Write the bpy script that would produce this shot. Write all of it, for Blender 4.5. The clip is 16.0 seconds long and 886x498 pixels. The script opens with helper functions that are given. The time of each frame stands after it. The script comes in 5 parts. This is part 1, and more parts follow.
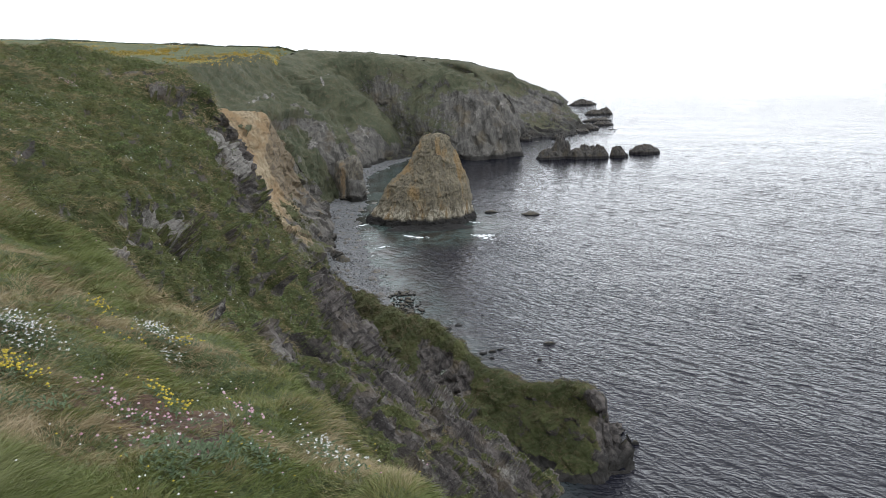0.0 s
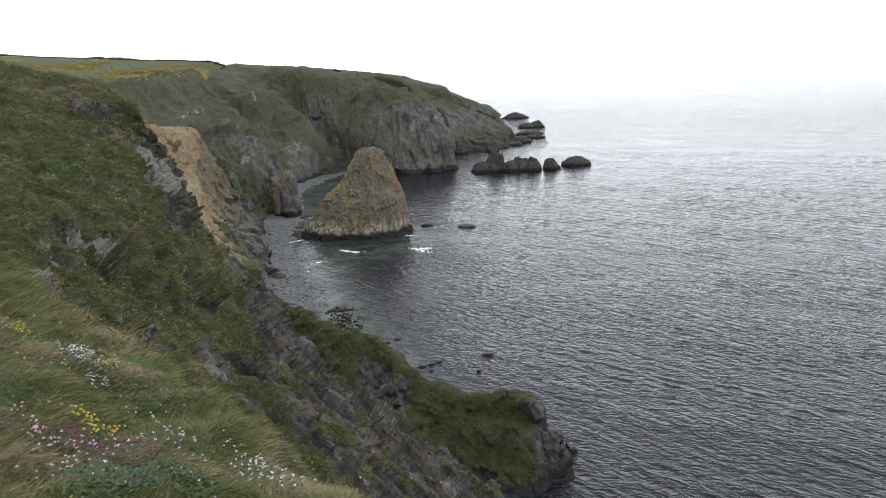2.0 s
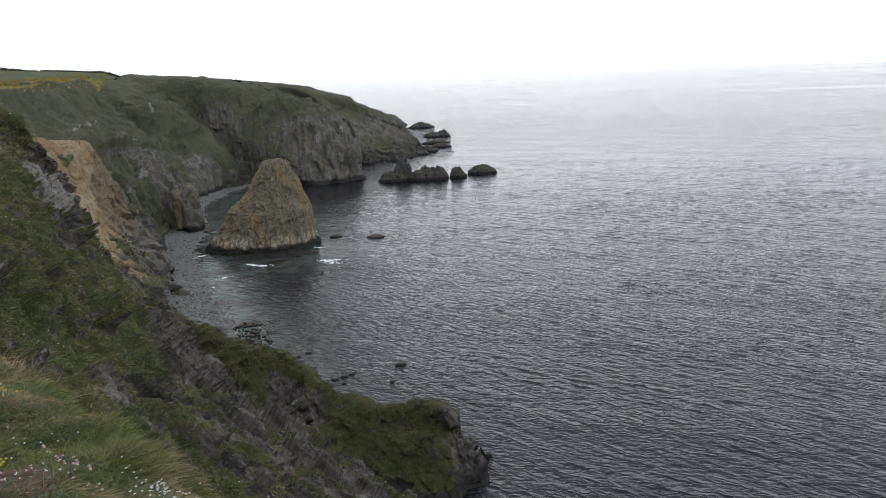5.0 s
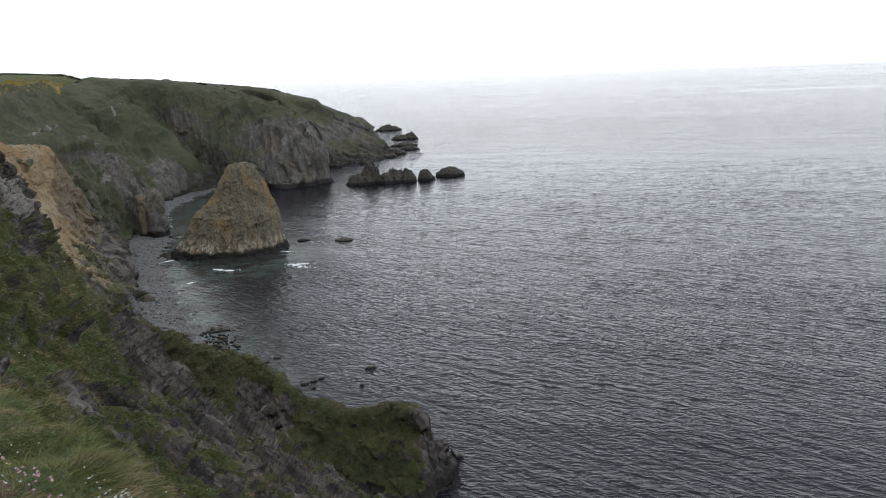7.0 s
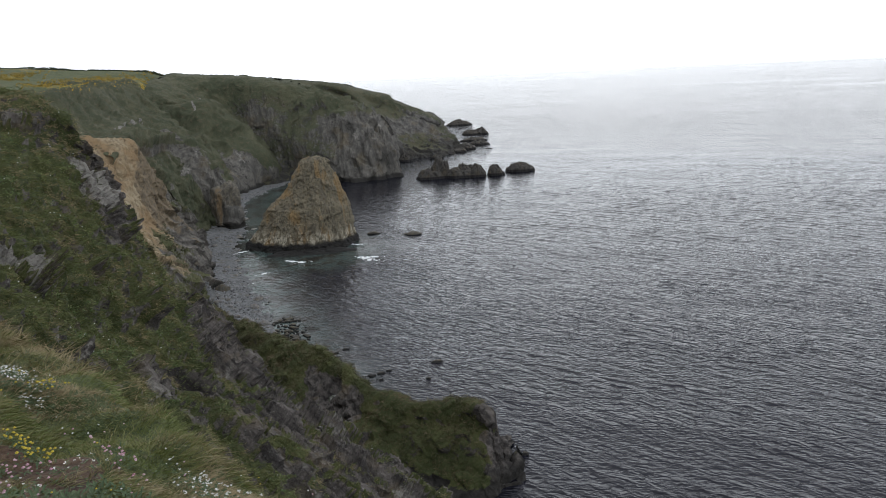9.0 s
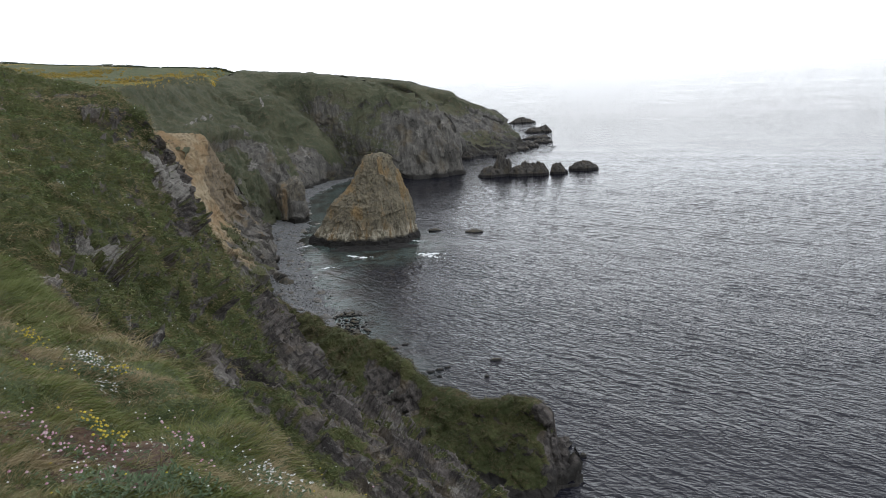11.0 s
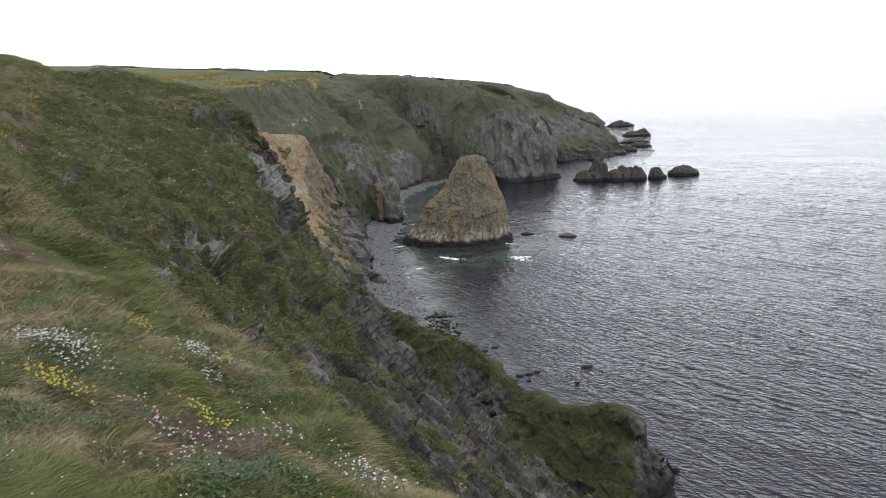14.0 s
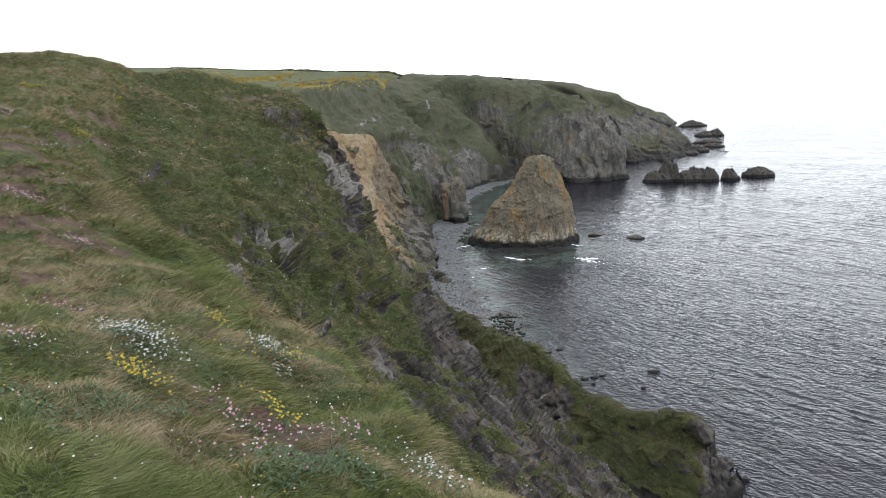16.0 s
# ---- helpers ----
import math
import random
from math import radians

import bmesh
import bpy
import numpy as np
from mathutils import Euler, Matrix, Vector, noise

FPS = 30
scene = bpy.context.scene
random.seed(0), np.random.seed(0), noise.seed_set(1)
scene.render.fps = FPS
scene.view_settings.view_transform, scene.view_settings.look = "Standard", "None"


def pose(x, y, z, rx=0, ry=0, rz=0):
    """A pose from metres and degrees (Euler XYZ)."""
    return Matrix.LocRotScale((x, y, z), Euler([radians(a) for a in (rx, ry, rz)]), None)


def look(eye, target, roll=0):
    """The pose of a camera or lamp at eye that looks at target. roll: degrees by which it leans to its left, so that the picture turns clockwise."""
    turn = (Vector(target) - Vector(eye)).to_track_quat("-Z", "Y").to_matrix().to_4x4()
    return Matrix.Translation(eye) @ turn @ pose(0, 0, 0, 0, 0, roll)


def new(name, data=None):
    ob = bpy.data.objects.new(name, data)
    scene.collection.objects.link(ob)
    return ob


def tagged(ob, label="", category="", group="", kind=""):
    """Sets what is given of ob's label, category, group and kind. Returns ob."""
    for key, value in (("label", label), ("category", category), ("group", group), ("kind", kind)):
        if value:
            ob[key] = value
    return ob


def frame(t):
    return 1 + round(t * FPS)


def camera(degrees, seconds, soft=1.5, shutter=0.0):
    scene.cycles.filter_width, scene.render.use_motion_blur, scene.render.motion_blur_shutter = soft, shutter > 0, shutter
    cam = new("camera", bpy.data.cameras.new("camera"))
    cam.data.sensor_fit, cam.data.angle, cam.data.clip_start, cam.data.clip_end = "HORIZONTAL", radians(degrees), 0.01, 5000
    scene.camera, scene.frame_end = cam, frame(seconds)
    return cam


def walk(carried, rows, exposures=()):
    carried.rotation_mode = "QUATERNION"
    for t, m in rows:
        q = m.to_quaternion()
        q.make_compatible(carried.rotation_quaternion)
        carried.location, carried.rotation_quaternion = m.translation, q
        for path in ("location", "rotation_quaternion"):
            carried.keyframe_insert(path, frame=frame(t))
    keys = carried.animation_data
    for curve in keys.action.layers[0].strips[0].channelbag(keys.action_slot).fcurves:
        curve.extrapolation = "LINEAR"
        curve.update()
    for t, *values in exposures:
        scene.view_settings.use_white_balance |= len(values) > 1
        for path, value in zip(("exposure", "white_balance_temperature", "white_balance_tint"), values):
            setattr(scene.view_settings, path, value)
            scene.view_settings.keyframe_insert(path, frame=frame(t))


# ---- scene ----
# The camera stands on a clifftop and pans to and fro with a slight swing.
EYE_Z = 50.0
cam = camera(60.25, 16.0, soft=0.8)
walk(cam, [
    (0, pose(0.003, -0.000, EYE_Z, 75.51, 2.15, -0.56)),
    (0.5, pose(0.009, -0.000, EYE_Z, 75.56, 2.16, -1.73)),
    (1, pose(0.018, -0.001, EYE_Z, 75.72, 2.21, -3.45)),
    (1.5, pose(0.024, -0.001, EYE_Z, 76.13, 2.18, -4.65)),
    (2, pose(0.028, -0.001, EYE_Z, 76.33, 2.18, -5.43)),
    (2.5, pose(0.033, -0.002, EYE_Z, 76.15, 2.28, -6.22)),
    (3, pose(0.038, -0.002, EYE_Z, 76.29, 2.27, -7.25)),
    (3.5, pose(0.044, -0.003, EYE_Z, 76.46, 2.36, -8.36)),
    (4, pose(0.051, -0.004, EYE_Z, 76.52, 2.42, -9.81)),
    (4.5, pose(0.058, -0.006, EYE_Z, 76.65, 2.36, -11.23)),
    (5, pose(0.064, -0.007, EYE_Z, 76.78, 2.24, -12.40)),
    (5.2, pose(0.067, -0.007, EYE_Z, 76.78, 2.19, -12.83)),
    (5.7, pose(0.072, -0.009, EYE_Z, 76.82, 2.17, -13.96)),
    (6.2, pose(0.077, -0.010, EYE_Z, 76.85, 2.21, -14.82)),
    (6.7, pose(0.078, -0.010, EYE_Z, 76.87, 2.29, -15.06)),
    (7.3, pose(0.073, -0.009, EYE_Z, 76.91, 2.40, -14.00)),
    (7.5, pose(0.068, -0.008, EYE_Z, 76.99, 2.50, -13.16)),
    (8, pose(0.061, -0.006, EYE_Z, 77.00, 2.63, -11.69)),
    (8.5, pose(0.056, -0.005, EYE_Z, 76.72, 2.65, -10.75)),
    (9, pose(0.050, -0.004, EYE_Z, 76.71, 2.55, -9.61)),
    (11.5, pose(0.020, -0.001, EYE_Z, 76.74, 2.53, -3.73)),
    (12, pose(0.013, -0.000, EYE_Z, 76.78, 2.53, -2.54)),
    (12.5, pose(0.008, -0.000, EYE_Z, 77.03, 2.58, -1.45)),
    (13, pose(0.001, -0.000, EYE_Z, 77.24, 2.61, -0.26)),
    (13.5, pose(-0.004, -0.000, EYE_Z, 77.27, 2.58, 0.82)),
    (14, pose(-0.011, -0.000, EYE_Z, 77.24, 2.66, 2.13)),
    (14.5, pose(-0.017, -0.000, EYE_Z, 77.38, 2.64, 3.21)),
    (15, pose(-0.024, -0.001, EYE_Z, 77.52, 2.71, 4.52)),
    (15.5, pose(-0.030, -0.002, EYE_Z, 77.51, 2.72, 5.83)),
    (16, pose(-0.037, -0.002, EYE_Z, 77.47, 2.91, 7.08)),
], exposures=((0.0, 0.50), (1.5, 0.33), (2.5, 0.20), (4.0, -0.02), (5.0, -0.12), (7.5, -0.15), (9.0, -0.12), (11.5, 0.10), (12.5, 0.20), (14.0, 0.36), (16.0, 0.55)))

# ---- light: high overcast, brighter out to sea ----
SUN_EL, SUN_AZ = radians(52), radians(19)
SUN_WAY = (math.sin(SUN_AZ) * math.cos(SUN_EL), math.cos(SUN_AZ) * math.cos(SUN_EL), math.sin(SUN_EL))
world = bpy.data.worlds.new("overcast_sky")
scene.world = world
world.use_nodes = True


class Nodes:
    """Short hand for building a node tree."""

    def __init__(self, tree):
        self.tree = tree
        tree.nodes.clear()

    def add(self, kind, inputs=(), **props):
        n = self.tree.nodes.new(kind)
        for k, v in props.items():
            setattr(n, k, v)
        for k, v in dict(inputs).items():
            if isinstance(v, bpy.types.NodeSocket):
                self.tree.links.new(v, n.inputs[k])
            else:
                n.inputs[k].default_value = v
        return n

    def math(self, op, a, b=0.0, clamp=False):
        n = self.add("ShaderNodeMath", operation=op, use_clamp=clamp)
        for i, v in enumerate((a, b)):
            if isinstance(v, bpy.types.NodeSocket):
                self.tree.links.new(v, n.inputs[i])
            else:
                n.inputs[i].default_value = v
        return n.outputs[0]

    def step(self, x, lo, hi):
        n = self.add("ShaderNodeMapRange", interpolation_type="SMOOTHSTEP")
        self.tree.links.new(x, n.inputs[0])
        for i, v in ((1, lo), (2, hi)):
            if isinstance(v, bpy.types.NodeSocket):
                self.tree.links.new(v, n.inputs[i])
            else:
                n.inputs[i].default_value = v
        return n.outputs[0]

    def mix(self, f, a, b):
        n = self.add("ShaderNodeMix", data_type="RGBA")
        for i, v in ((0, f), (6, a), (7, b)):
            if isinstance(v, bpy.types.NodeSocket):
                self.tree.links.new(v, n.inputs[i])
            elif i == 0:
                n.inputs[i].default_value = v
            else:
                n.inputs[i].default_value = (*v, 1)
        return n.outputs[2]

    def noise(self, vec, scale, detail=4.0, rough=0.55, out="Fac"):
        n = self.add("ShaderNodeTexNoise", {"Scale": scale, "Detail": detail, "Roughness": rough})
        self.tree.links.new(vec, n.inputs["Vector"])
        return n.outputs[out]

    def attr(self, name):
        return self.add("ShaderNodeAttribute", attribute_name=name).outputs["Fac"]


def build_sky():
    g = Nodes(world.node_tree)
    way = g.add("ShaderNodeTexCoord").outputs["Generated"]
    xyz = g.add("ShaderNodeSeparateXYZ", {0: way}).outputs
    sky = g.add("ShaderNodeTexSky", sky_type="NISHITA", sun_disc=False, sun_elevation=SUN_EL, sun_rotation=SUN_AZ).outputs[0]
    thin = g.add("ShaderNodeVectorMath", {0: sky, 1: (0.1, 0.1, 0.1)}, operation="MULTIPLY").outputs[0]
    # cloud deck, a little uneven
    stretched = g.add("ShaderNodeMapping", {"Vector": way, "Scale": (1.0, 1.0, 4.0)}).outputs[0]
    cloud = g.noise(stretched, 2.2, 5.0, 0.5)
    deck = g.mix(g.step(cloud, 0.3, 0.75), (1.17, 1.23, 1.325), (1.345, 1.41, 1.505))
    deck = g.mix(0.12, deck, thin)
    # the sun's glow through the deck
    sunward = g.add("ShaderNodeVectorMath", {0: way, 1: SUN_WAY}, operation="DOT_PRODUCT").outputs["Value"]
    glow = g.math("POWER", g.math("MAXIMUM", sunward, 0.0), 36.0)
    deck = g.add("ShaderNodeVectorMath", {0: deck, "Scale": g.math("MULTIPLY_ADD", glow, 0.10)}, operation="SCALE")
    deck.inputs["Scale"].links[0].from_node.inputs[2].default_value = 0.97
    deck = deck.outputs[0]
    lift = g.math("MULTIPLY_ADD", g.step(xyz[2], 0.10, 0.42), -0.56)
    lift.node.inputs[2].default_value = 1.46
    lift = g.math("MULTIPLY", lift, g.math("MULTIPLY_ADD", g.step(xyz[2], 0.12, 0.0), -0.24))
    lift.node.inputs[1].links[0].from_node.inputs[2].default_value = 1.0
    deck = g.add("ShaderNodeVectorMath", {0: deck, "Scale": lift}, operation="SCALE").outputs[0]
    colour = deck
    below = g.step(xyz[2], -0.012, -0.03)
    colour = g.mix(below, colour, (0.30, 0.32, 0.33))
    back = g.add("ShaderNodeBackground", {"Color": colour, "Strength": 1.0})
    g.add("ShaderNodeOutputWorld", {"Surface": back.outputs[0]})


build_sky()
sun = new("sun", bpy.data.lights.new("sun", "SUN"))
sun.data.energy, sun.data.angle, sun.data.color = 0.5, radians(90), (1.0, 0.98, 0.95)
sun.matrix_basis = look(SUN_WAY, (0, 0, 0))
sun.location = (0, 0, 200)


# ---- materials ----
def material(name):
    m = bpy.data.materials.new(name)
    m.use_nodes = True
    return m, Nodes(m.node_tree)


def finish(g, colour, rough=0.9, bumps=(), spec=0.3, extra=()):
    """Closes a material: bumps are (height socket, strength, distance)."""
    shader = g.add("ShaderNodeBsdfPrincipled", {"Base Color": colour, "Roughness": rough, "Specular IOR Level": spec, **dict(extra)})
    normal = None
    for height, strength, distance in bumps:
        b = g.add("ShaderNodeBump", {"Height": height, "Strength": strength, "Distance": distance})
        if normal:
            g.tree.links.new(normal, b.inputs["Normal"])
        normal = b.outputs[0]
    if normal:
        g.tree.links.new(normal, shader.inputs["Normal"])
    g.add("ShaderNodeOutputMaterial", {"Surface": shader.outputs[0]})


def coast_material(name, size, rock_dark, rock_light, turf_dark, turf_light, straw, tide=0.85, dip=0.75, wash_shade=1.6, lichen=0.4):
    """Cliff rock with a skin of turf. size: metres of the coarsest mottling."""
    m, g = material(name)
    pos = g.add("ShaderNodeNewGeometry").outputs["Position"]
    z = g.add("ShaderNodeSeparateXYZ", {0: pos}).outputs[2]
    coarse = g.noise(pos, 1.0 / size, 4.0, 0.6)
    fine = g.noise(pos, 6.0 / size, 5.0, 0.65)
    grain = g.noise(pos, 30.0 / size, 3.0, 0.7)
    # beds dip steeply to the sea
    beds = g.noise(g.add("ShaderNodeMapping", {"Vector": pos, "Rotation": (0.25, dip, -0.45), "Scale": (3.5, 1.0, 0.5)}, vector_type="TEXTURE").outputs[0], 3.0 / size, 6.0, 0.65)
    rock = g.mix(g.step(beds, 0.36, 0.66), rock_dark, rock_light)
    rock = g.mix(g.math("MULTIPLY", g.step(fine, 0.53, 0.66), 0.75), rock, tuple(c * 0.38 for c in rock_dark))
    rock = g.mix(g.math("MULTIPLY", g.step(grain, 0.60, 0.70), lichen), rock, (0.40, 0.39, 0.37))
    rock = g.mix(g.math("MULTIPLY", g.step(coarse, 0.52, 0.70), 0.45), rock, (0.15, 0.115, 0.065))
    pale = g.attr("pale")
    rock = g.mix(g.step(g.math("ADD", pale, g.math("MULTIPLY", fine, 0.8)), 0.80, 1.0), rock, (0.255, 0.24, 0.215))
    clay = g.attr("clay")
    earth = g.mix(g.step(coarse, 0.40, 0.62), (0.325, 0.265, 0.175), (0.25, 0.172, 0.095))
    runs = g.noise(g.add("ShaderNodeMapping", {"Vector": pos, "Scale": (size * 0.15, size * 0.15, size * 0.9)}, vector_type="TEXTURE").outputs[0], 1.0, 4.0, 0.6)
    earth = g.mix(g.math("MULTIPLY", g.step(runs, 0.5, 0.68), 0.6), earth, (0.13, 0.10, 0.068))
    earth = g.mix(g.step(fine, 0.5, 0.75), earth, (0.15, 0.115, 0.07))
    loam = g.mix(g.step(fine, 0.40, 0.62), (0.205, 0.158, 0.102), (0.128, 0.104, 0.074))
    earth = g.mix(g.step(g.math("ADD", clay, g.math("MULTIPLY", g.math("SUBTRACT", coarse, 0.5), 0.5)), 0.86, 0.72), earth, loam)
    slip = g.step(g.math("ADD", clay, g.math("MULTIPLY", fine, 0.7)), 0.72, 0.98)
    rock = g.mix(slip, rock, earth)
    # Dark wet foot; on the far headland it also carries painted shade.
    wet = g.step(g.math("ADD", z, g.math("MULTIPLY", fine, -1.5 * wash_shade)), wash_shade, 0.0)
    rock = g.mix(g.math("MULTIPLY", wet, tide), rock, (0.022, 0.021, 0.019))
    turf = g.mix(g.step(coarse, 0.36, 0.66), turf_dark, turf_light)
    turf = g.mix(g.math("MULTIPLY", g.step(fine, 0.50, 0.70), 0.7), turf, straw)
    turf = g.mix(g.math("MULTIPLY", g.step(grain, 0.50, 0.66), 0.7), turf, tuple(c * 0.4 for c in turf_dark))
    gorse = g.step(g.math("ADD", g.attr("gorse"), g.math("MULTIPLY", fine, 1.0)), 1.10, 1.25)
    turf = g.mix(gorse, turf, (0.42, 0.27, 0.02))
    cover = g.math("ADD", g.attr("turf"), g.math("MULTIPLY", g.math("SUBTRACT", fine, 0.5), 1.1))
    cover = g.math("ADD", cover, g.math("MULTIPLY", g.math("SUBTRACT", grain, 0.5), 0.5))
    cover = g.step(cover, 0.42, 0.58)
    swirl = g.add("ShaderNodeTexNoise", {"Vector": pos, "Scale": 3.0 / size, "Detail": 3.0}).outputs["Color"]
    swirl = g.add("ShaderNodeVectorMath", {0: swirl, "Scale": size * 0.5}, operation="SCALE").outputs[0]
    warped = g.add("ShaderNodeVectorMath", {0: pos, 1: swirl}, operation="ADD").outputs[0]
    joints = g.add("ShaderNodeTexVoronoi", {"Vector": g.add("ShaderNodeMapping", {"Vector": warped, "Rotation": (0.25, 0.75, -0.45), "Scale": (size * 0.4, size * 0.2, size * 0.12)}, vector_type="TEXTURE").outputs[0], "Scale": 1.0}, feature="DISTANCE_TO_EDGE").outputs["Distance"]
    firm = g.math("SUBTRACT", 1.0, g.math("MAXIMUM", cover, slip))
    crack = g.math("MULTIPLY", g.step(joints, 0.0, 0.10), firm)
    rock = g.mix(g.math("MULTIPLY", g.step(joints, 0.06, 0.0), g.math("MULTIPLY", firm, 0.35)), rock, tuple(c * 0.4 for c in rock_dark))
    colour = g.mix(cover, rock, turf)
    finish(g, colour, 0.92, ((crack, 0.3, size * 0.02), (beds, 0.7, size * 0.10), (fine, 0.8, size * 0.06), (grain, 0.7, size * 0.02)), 0.2)
    return m


near_turf = coast_material("near_turf", 1.6, (0.06, 0.04, 0.03), (0.125, 0.078, 0.055), (0.05, 0.066, 0.024), (0.075, 0.088, 0.034), (0.14, 0.12, 0.07))
bank_skin = coast_material("bank_rock_and_turf", 4.0, (0.038, 0.034, 0.032), (0.130, 0.115, 0.104), (0.048, 0.058, 0.022), (0.075, 0.082, 0.03), (0.12, 0.10, 0.055))
clay_skin = coast_material("clay_and_rock", 9.0, (0.09, 0.084, 0.077), (0.18, 0.165, 0.145), (0.055, 0.062, 0.028), (0.08, 0.083, 0.036), (0.11, 0.095, 0.055))
# far_skin and tip_skin base colours are lightened to stand in for haze.
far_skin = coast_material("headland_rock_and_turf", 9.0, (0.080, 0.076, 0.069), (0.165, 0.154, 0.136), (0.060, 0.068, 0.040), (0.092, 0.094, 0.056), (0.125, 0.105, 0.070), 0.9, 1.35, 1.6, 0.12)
field_skin = coast_material("pasture_and_heath", 9.0, (0.088, 0.087, 0.083), (0.185, 0.178, 0.165), (0.062, 0.080, 0.034), (0.098, 0.108, 0.045), (0.155, 0.118, 0.062))
# Dark foot raised to 6 m: wet rock plus shade painted into the colour.
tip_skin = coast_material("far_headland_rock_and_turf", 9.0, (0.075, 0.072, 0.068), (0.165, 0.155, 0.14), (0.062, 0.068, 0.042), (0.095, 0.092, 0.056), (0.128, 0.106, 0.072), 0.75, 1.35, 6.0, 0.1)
shingle = coast_material("wet_grey_shingle", 2.5, (0.13, 0.135, 0.14), (0.27, 0.275, 0.28), (0.05, 0.06, 0.03), (0.07, 0.08, 0.04), (0.1, 0.1, 0.06), 0.3)


# ---- noise and lofted land ----
def vnoise(p, seed=0):
    """Smooth value noise in 0..1 at the rows of p."""
    i = np.floor(p).astype(np.int64)
    f = p - i
    u = f * f * f * (f * (f * 6 - 15) + 10)
    total = np.zeros(len(p))
    for dx in (0, 1):
        for dy in (0, 1):
            for dz in (0, 1):
                h = (i[:, 0] + dx) * 374761393 + (i[:, 1] + dy) * 668265263 + (i[:, 2] + dz) * 1274126177 + seed * 974711
                h = (h ^ (h >> 13)) * 1103515245 & 0x7FFFFFFF
                h = (h ^ (h >> 15)) * 2246822519 & 0x7FFFFFFF
                h = (h ^ (h >> 13)) & 0xFFFF
                total += h / 65535.0 * (u[:, 0] if dx else 1 - u[:, 0]) * (u[:, 1] if dy else 1 - u[:, 1]) * (u[:, 2] if dz else 1 - u[:, 2])
    return total


def fbm(p, size, octaves=4, gain=0.5, seed=0):
    q, amp, total, norm = p / size, 1.0, 0.0, 0.0
    for k in range(octaves):
        total, norm = total + amp * vnoise(q + 17.3 * k, seed + k), norm + amp
        q, amp = q * 2.07, amp * gain
    return total / norm


def ridged(p, size, octaves=4, gain=0.5, seed=0):
    q, amp, total, norm = p / size, 1.0, 0.0, 0.0
    for k in range(octaves):
        total, norm = total + amp * (1 - np.abs(2 * vnoise(q + 9.1 * k, seed + k) - 1)), norm + amp
        q, amp = q * 2.13, amp * gain
    return total / norm


def scramble(c, seed):
    h = c[:, 0] * 374761393 + c[:, 1] * 668265263 + c[:, 2] * 1274126177 + seed * 974711
    h = (h ^ (h >> 13)) * 1103515245 & 0x7FFFFFFF
    h = (h ^ (h >> 15)) * 2246822519 & 0x7FFFFFFF
    return (h ^ (h >> 13)) & 0x3FFFFFFF


def facets(p, size, seed=0):
    """Broken rock: every block is a tilted plane with a step to its neighbours."""
    q = p / size
    i = np.floor(q).astype(np.int64)
    best, value = np.full(len(p), 9.0), np.zeros(len(p))
    for dx in (-1, 0, 1):
        for dy in (-1, 0, 1):
            for dz in (-1, 0, 1):
                c = i + (dx, dy, dz)
                h, k = scramble(c, seed), scramble(c, seed + 5)
                d = q - c - np.stack([(h & 1023), (h >> 10) & 1023, (h >> 20) & 1023], 1) / 1023.0
                dist = (d * d).sum(1)
                tilt = np.stack([(k & 255), (k >> 8) & 255, (k >> 16) & 255], 1) / 255.0 - 0.5
                v = ((k >> 24) & 63) / 63.0 - 0.5 + 1.3 * (d * tilt).sum(1)
                near = dist < best
                best, value = np.where(near, dist, best), np.where(near, v, value)
    return value


def stretched(p, way, k):
    """p squeezed along way, so that noise runs long in that direction."""
    way = np.array(Vector(way).normalized())
    return p - (1 - 1 / k) * np.outer(p @ way, way)


def catmull(rows, at):
    """Points of the curve through rows (n, ...) at the places `at` in 0..n-1."""
    n = len(rows)
    i = np.clip(np.floor(at).astype(int), 0, n - 2)
    shape = (-1,) + (1,) * (rows.ndim - 1)
    f = (at - i).reshape(shape)
    a, b, c, d = rows[np.clip(i - 1, 0, n - 1)], rows[i], rows[i + 1], rows[np.clip(i + 2, 0, n - 1)]
    m0, m1 = (c - a) * 0.42, (d - b) * 0.42
    return (2 * f**3 - 3 * f**2 + 1) * b + (f**3 - 2 * f**2 + f) * m0 + (3 * f**2 - 2 * f**3) * c + (f**3 - f**2) * m1


def smoothstep(x, lo, hi):
    t = np.clip((x - lo) / (hi - lo), 0, 1)
    return t * t * (3 - 2 * t)


def mesh_from(name, verts, quads=None, tris=None, attrs=(), smooth=True):
    me = bpy.data.meshes.new(name)
    faces = [f for f in (quads, tris) if f is not None and len(f)]
    loops = np.concatenate([f.ravel() for f in faces]).astype(np.int32)
    sizes = np.concatenate([np.full(len(f), f.shape[1]) for f in faces]).astype(np.int32)
    me.vertices.add(len(verts))
    me.vertices.foreach_set("co", np.ascontiguousarray(verts, np.float32).ravel())
    me.loops.add(len(loops))
    me.loops.foreach_set("vertex_index", loops)
    me.polygons.add(len(sizes))
    me.polygons.foreach_set("loop_start", np.concatenate([[0], np.cumsum(sizes)[:-1]]).astype(np.int32))
    me.polygons.foreach_set("loop_total", sizes)
    me.update(calc_edges=True)
    me.polygons.foreach_set("use_smooth", np.full(len(sizes), smooth))
    for key, values in dict(attrs).items():
        me.attributes.new(key, "FLOAT", "POINT").data.foreach_set("value", np.ascontiguousarray(values, np.float32))
    me.validate()
    return me


def grid_quads(nu, nv):
    i = np.arange(nu * nv).reshape(nu, nv)
    return np.stack([i[:-1, :-1], i[1:, :-1], i[1:, 1:], i[:-1, 1:]], -1).reshape(-1, 4)


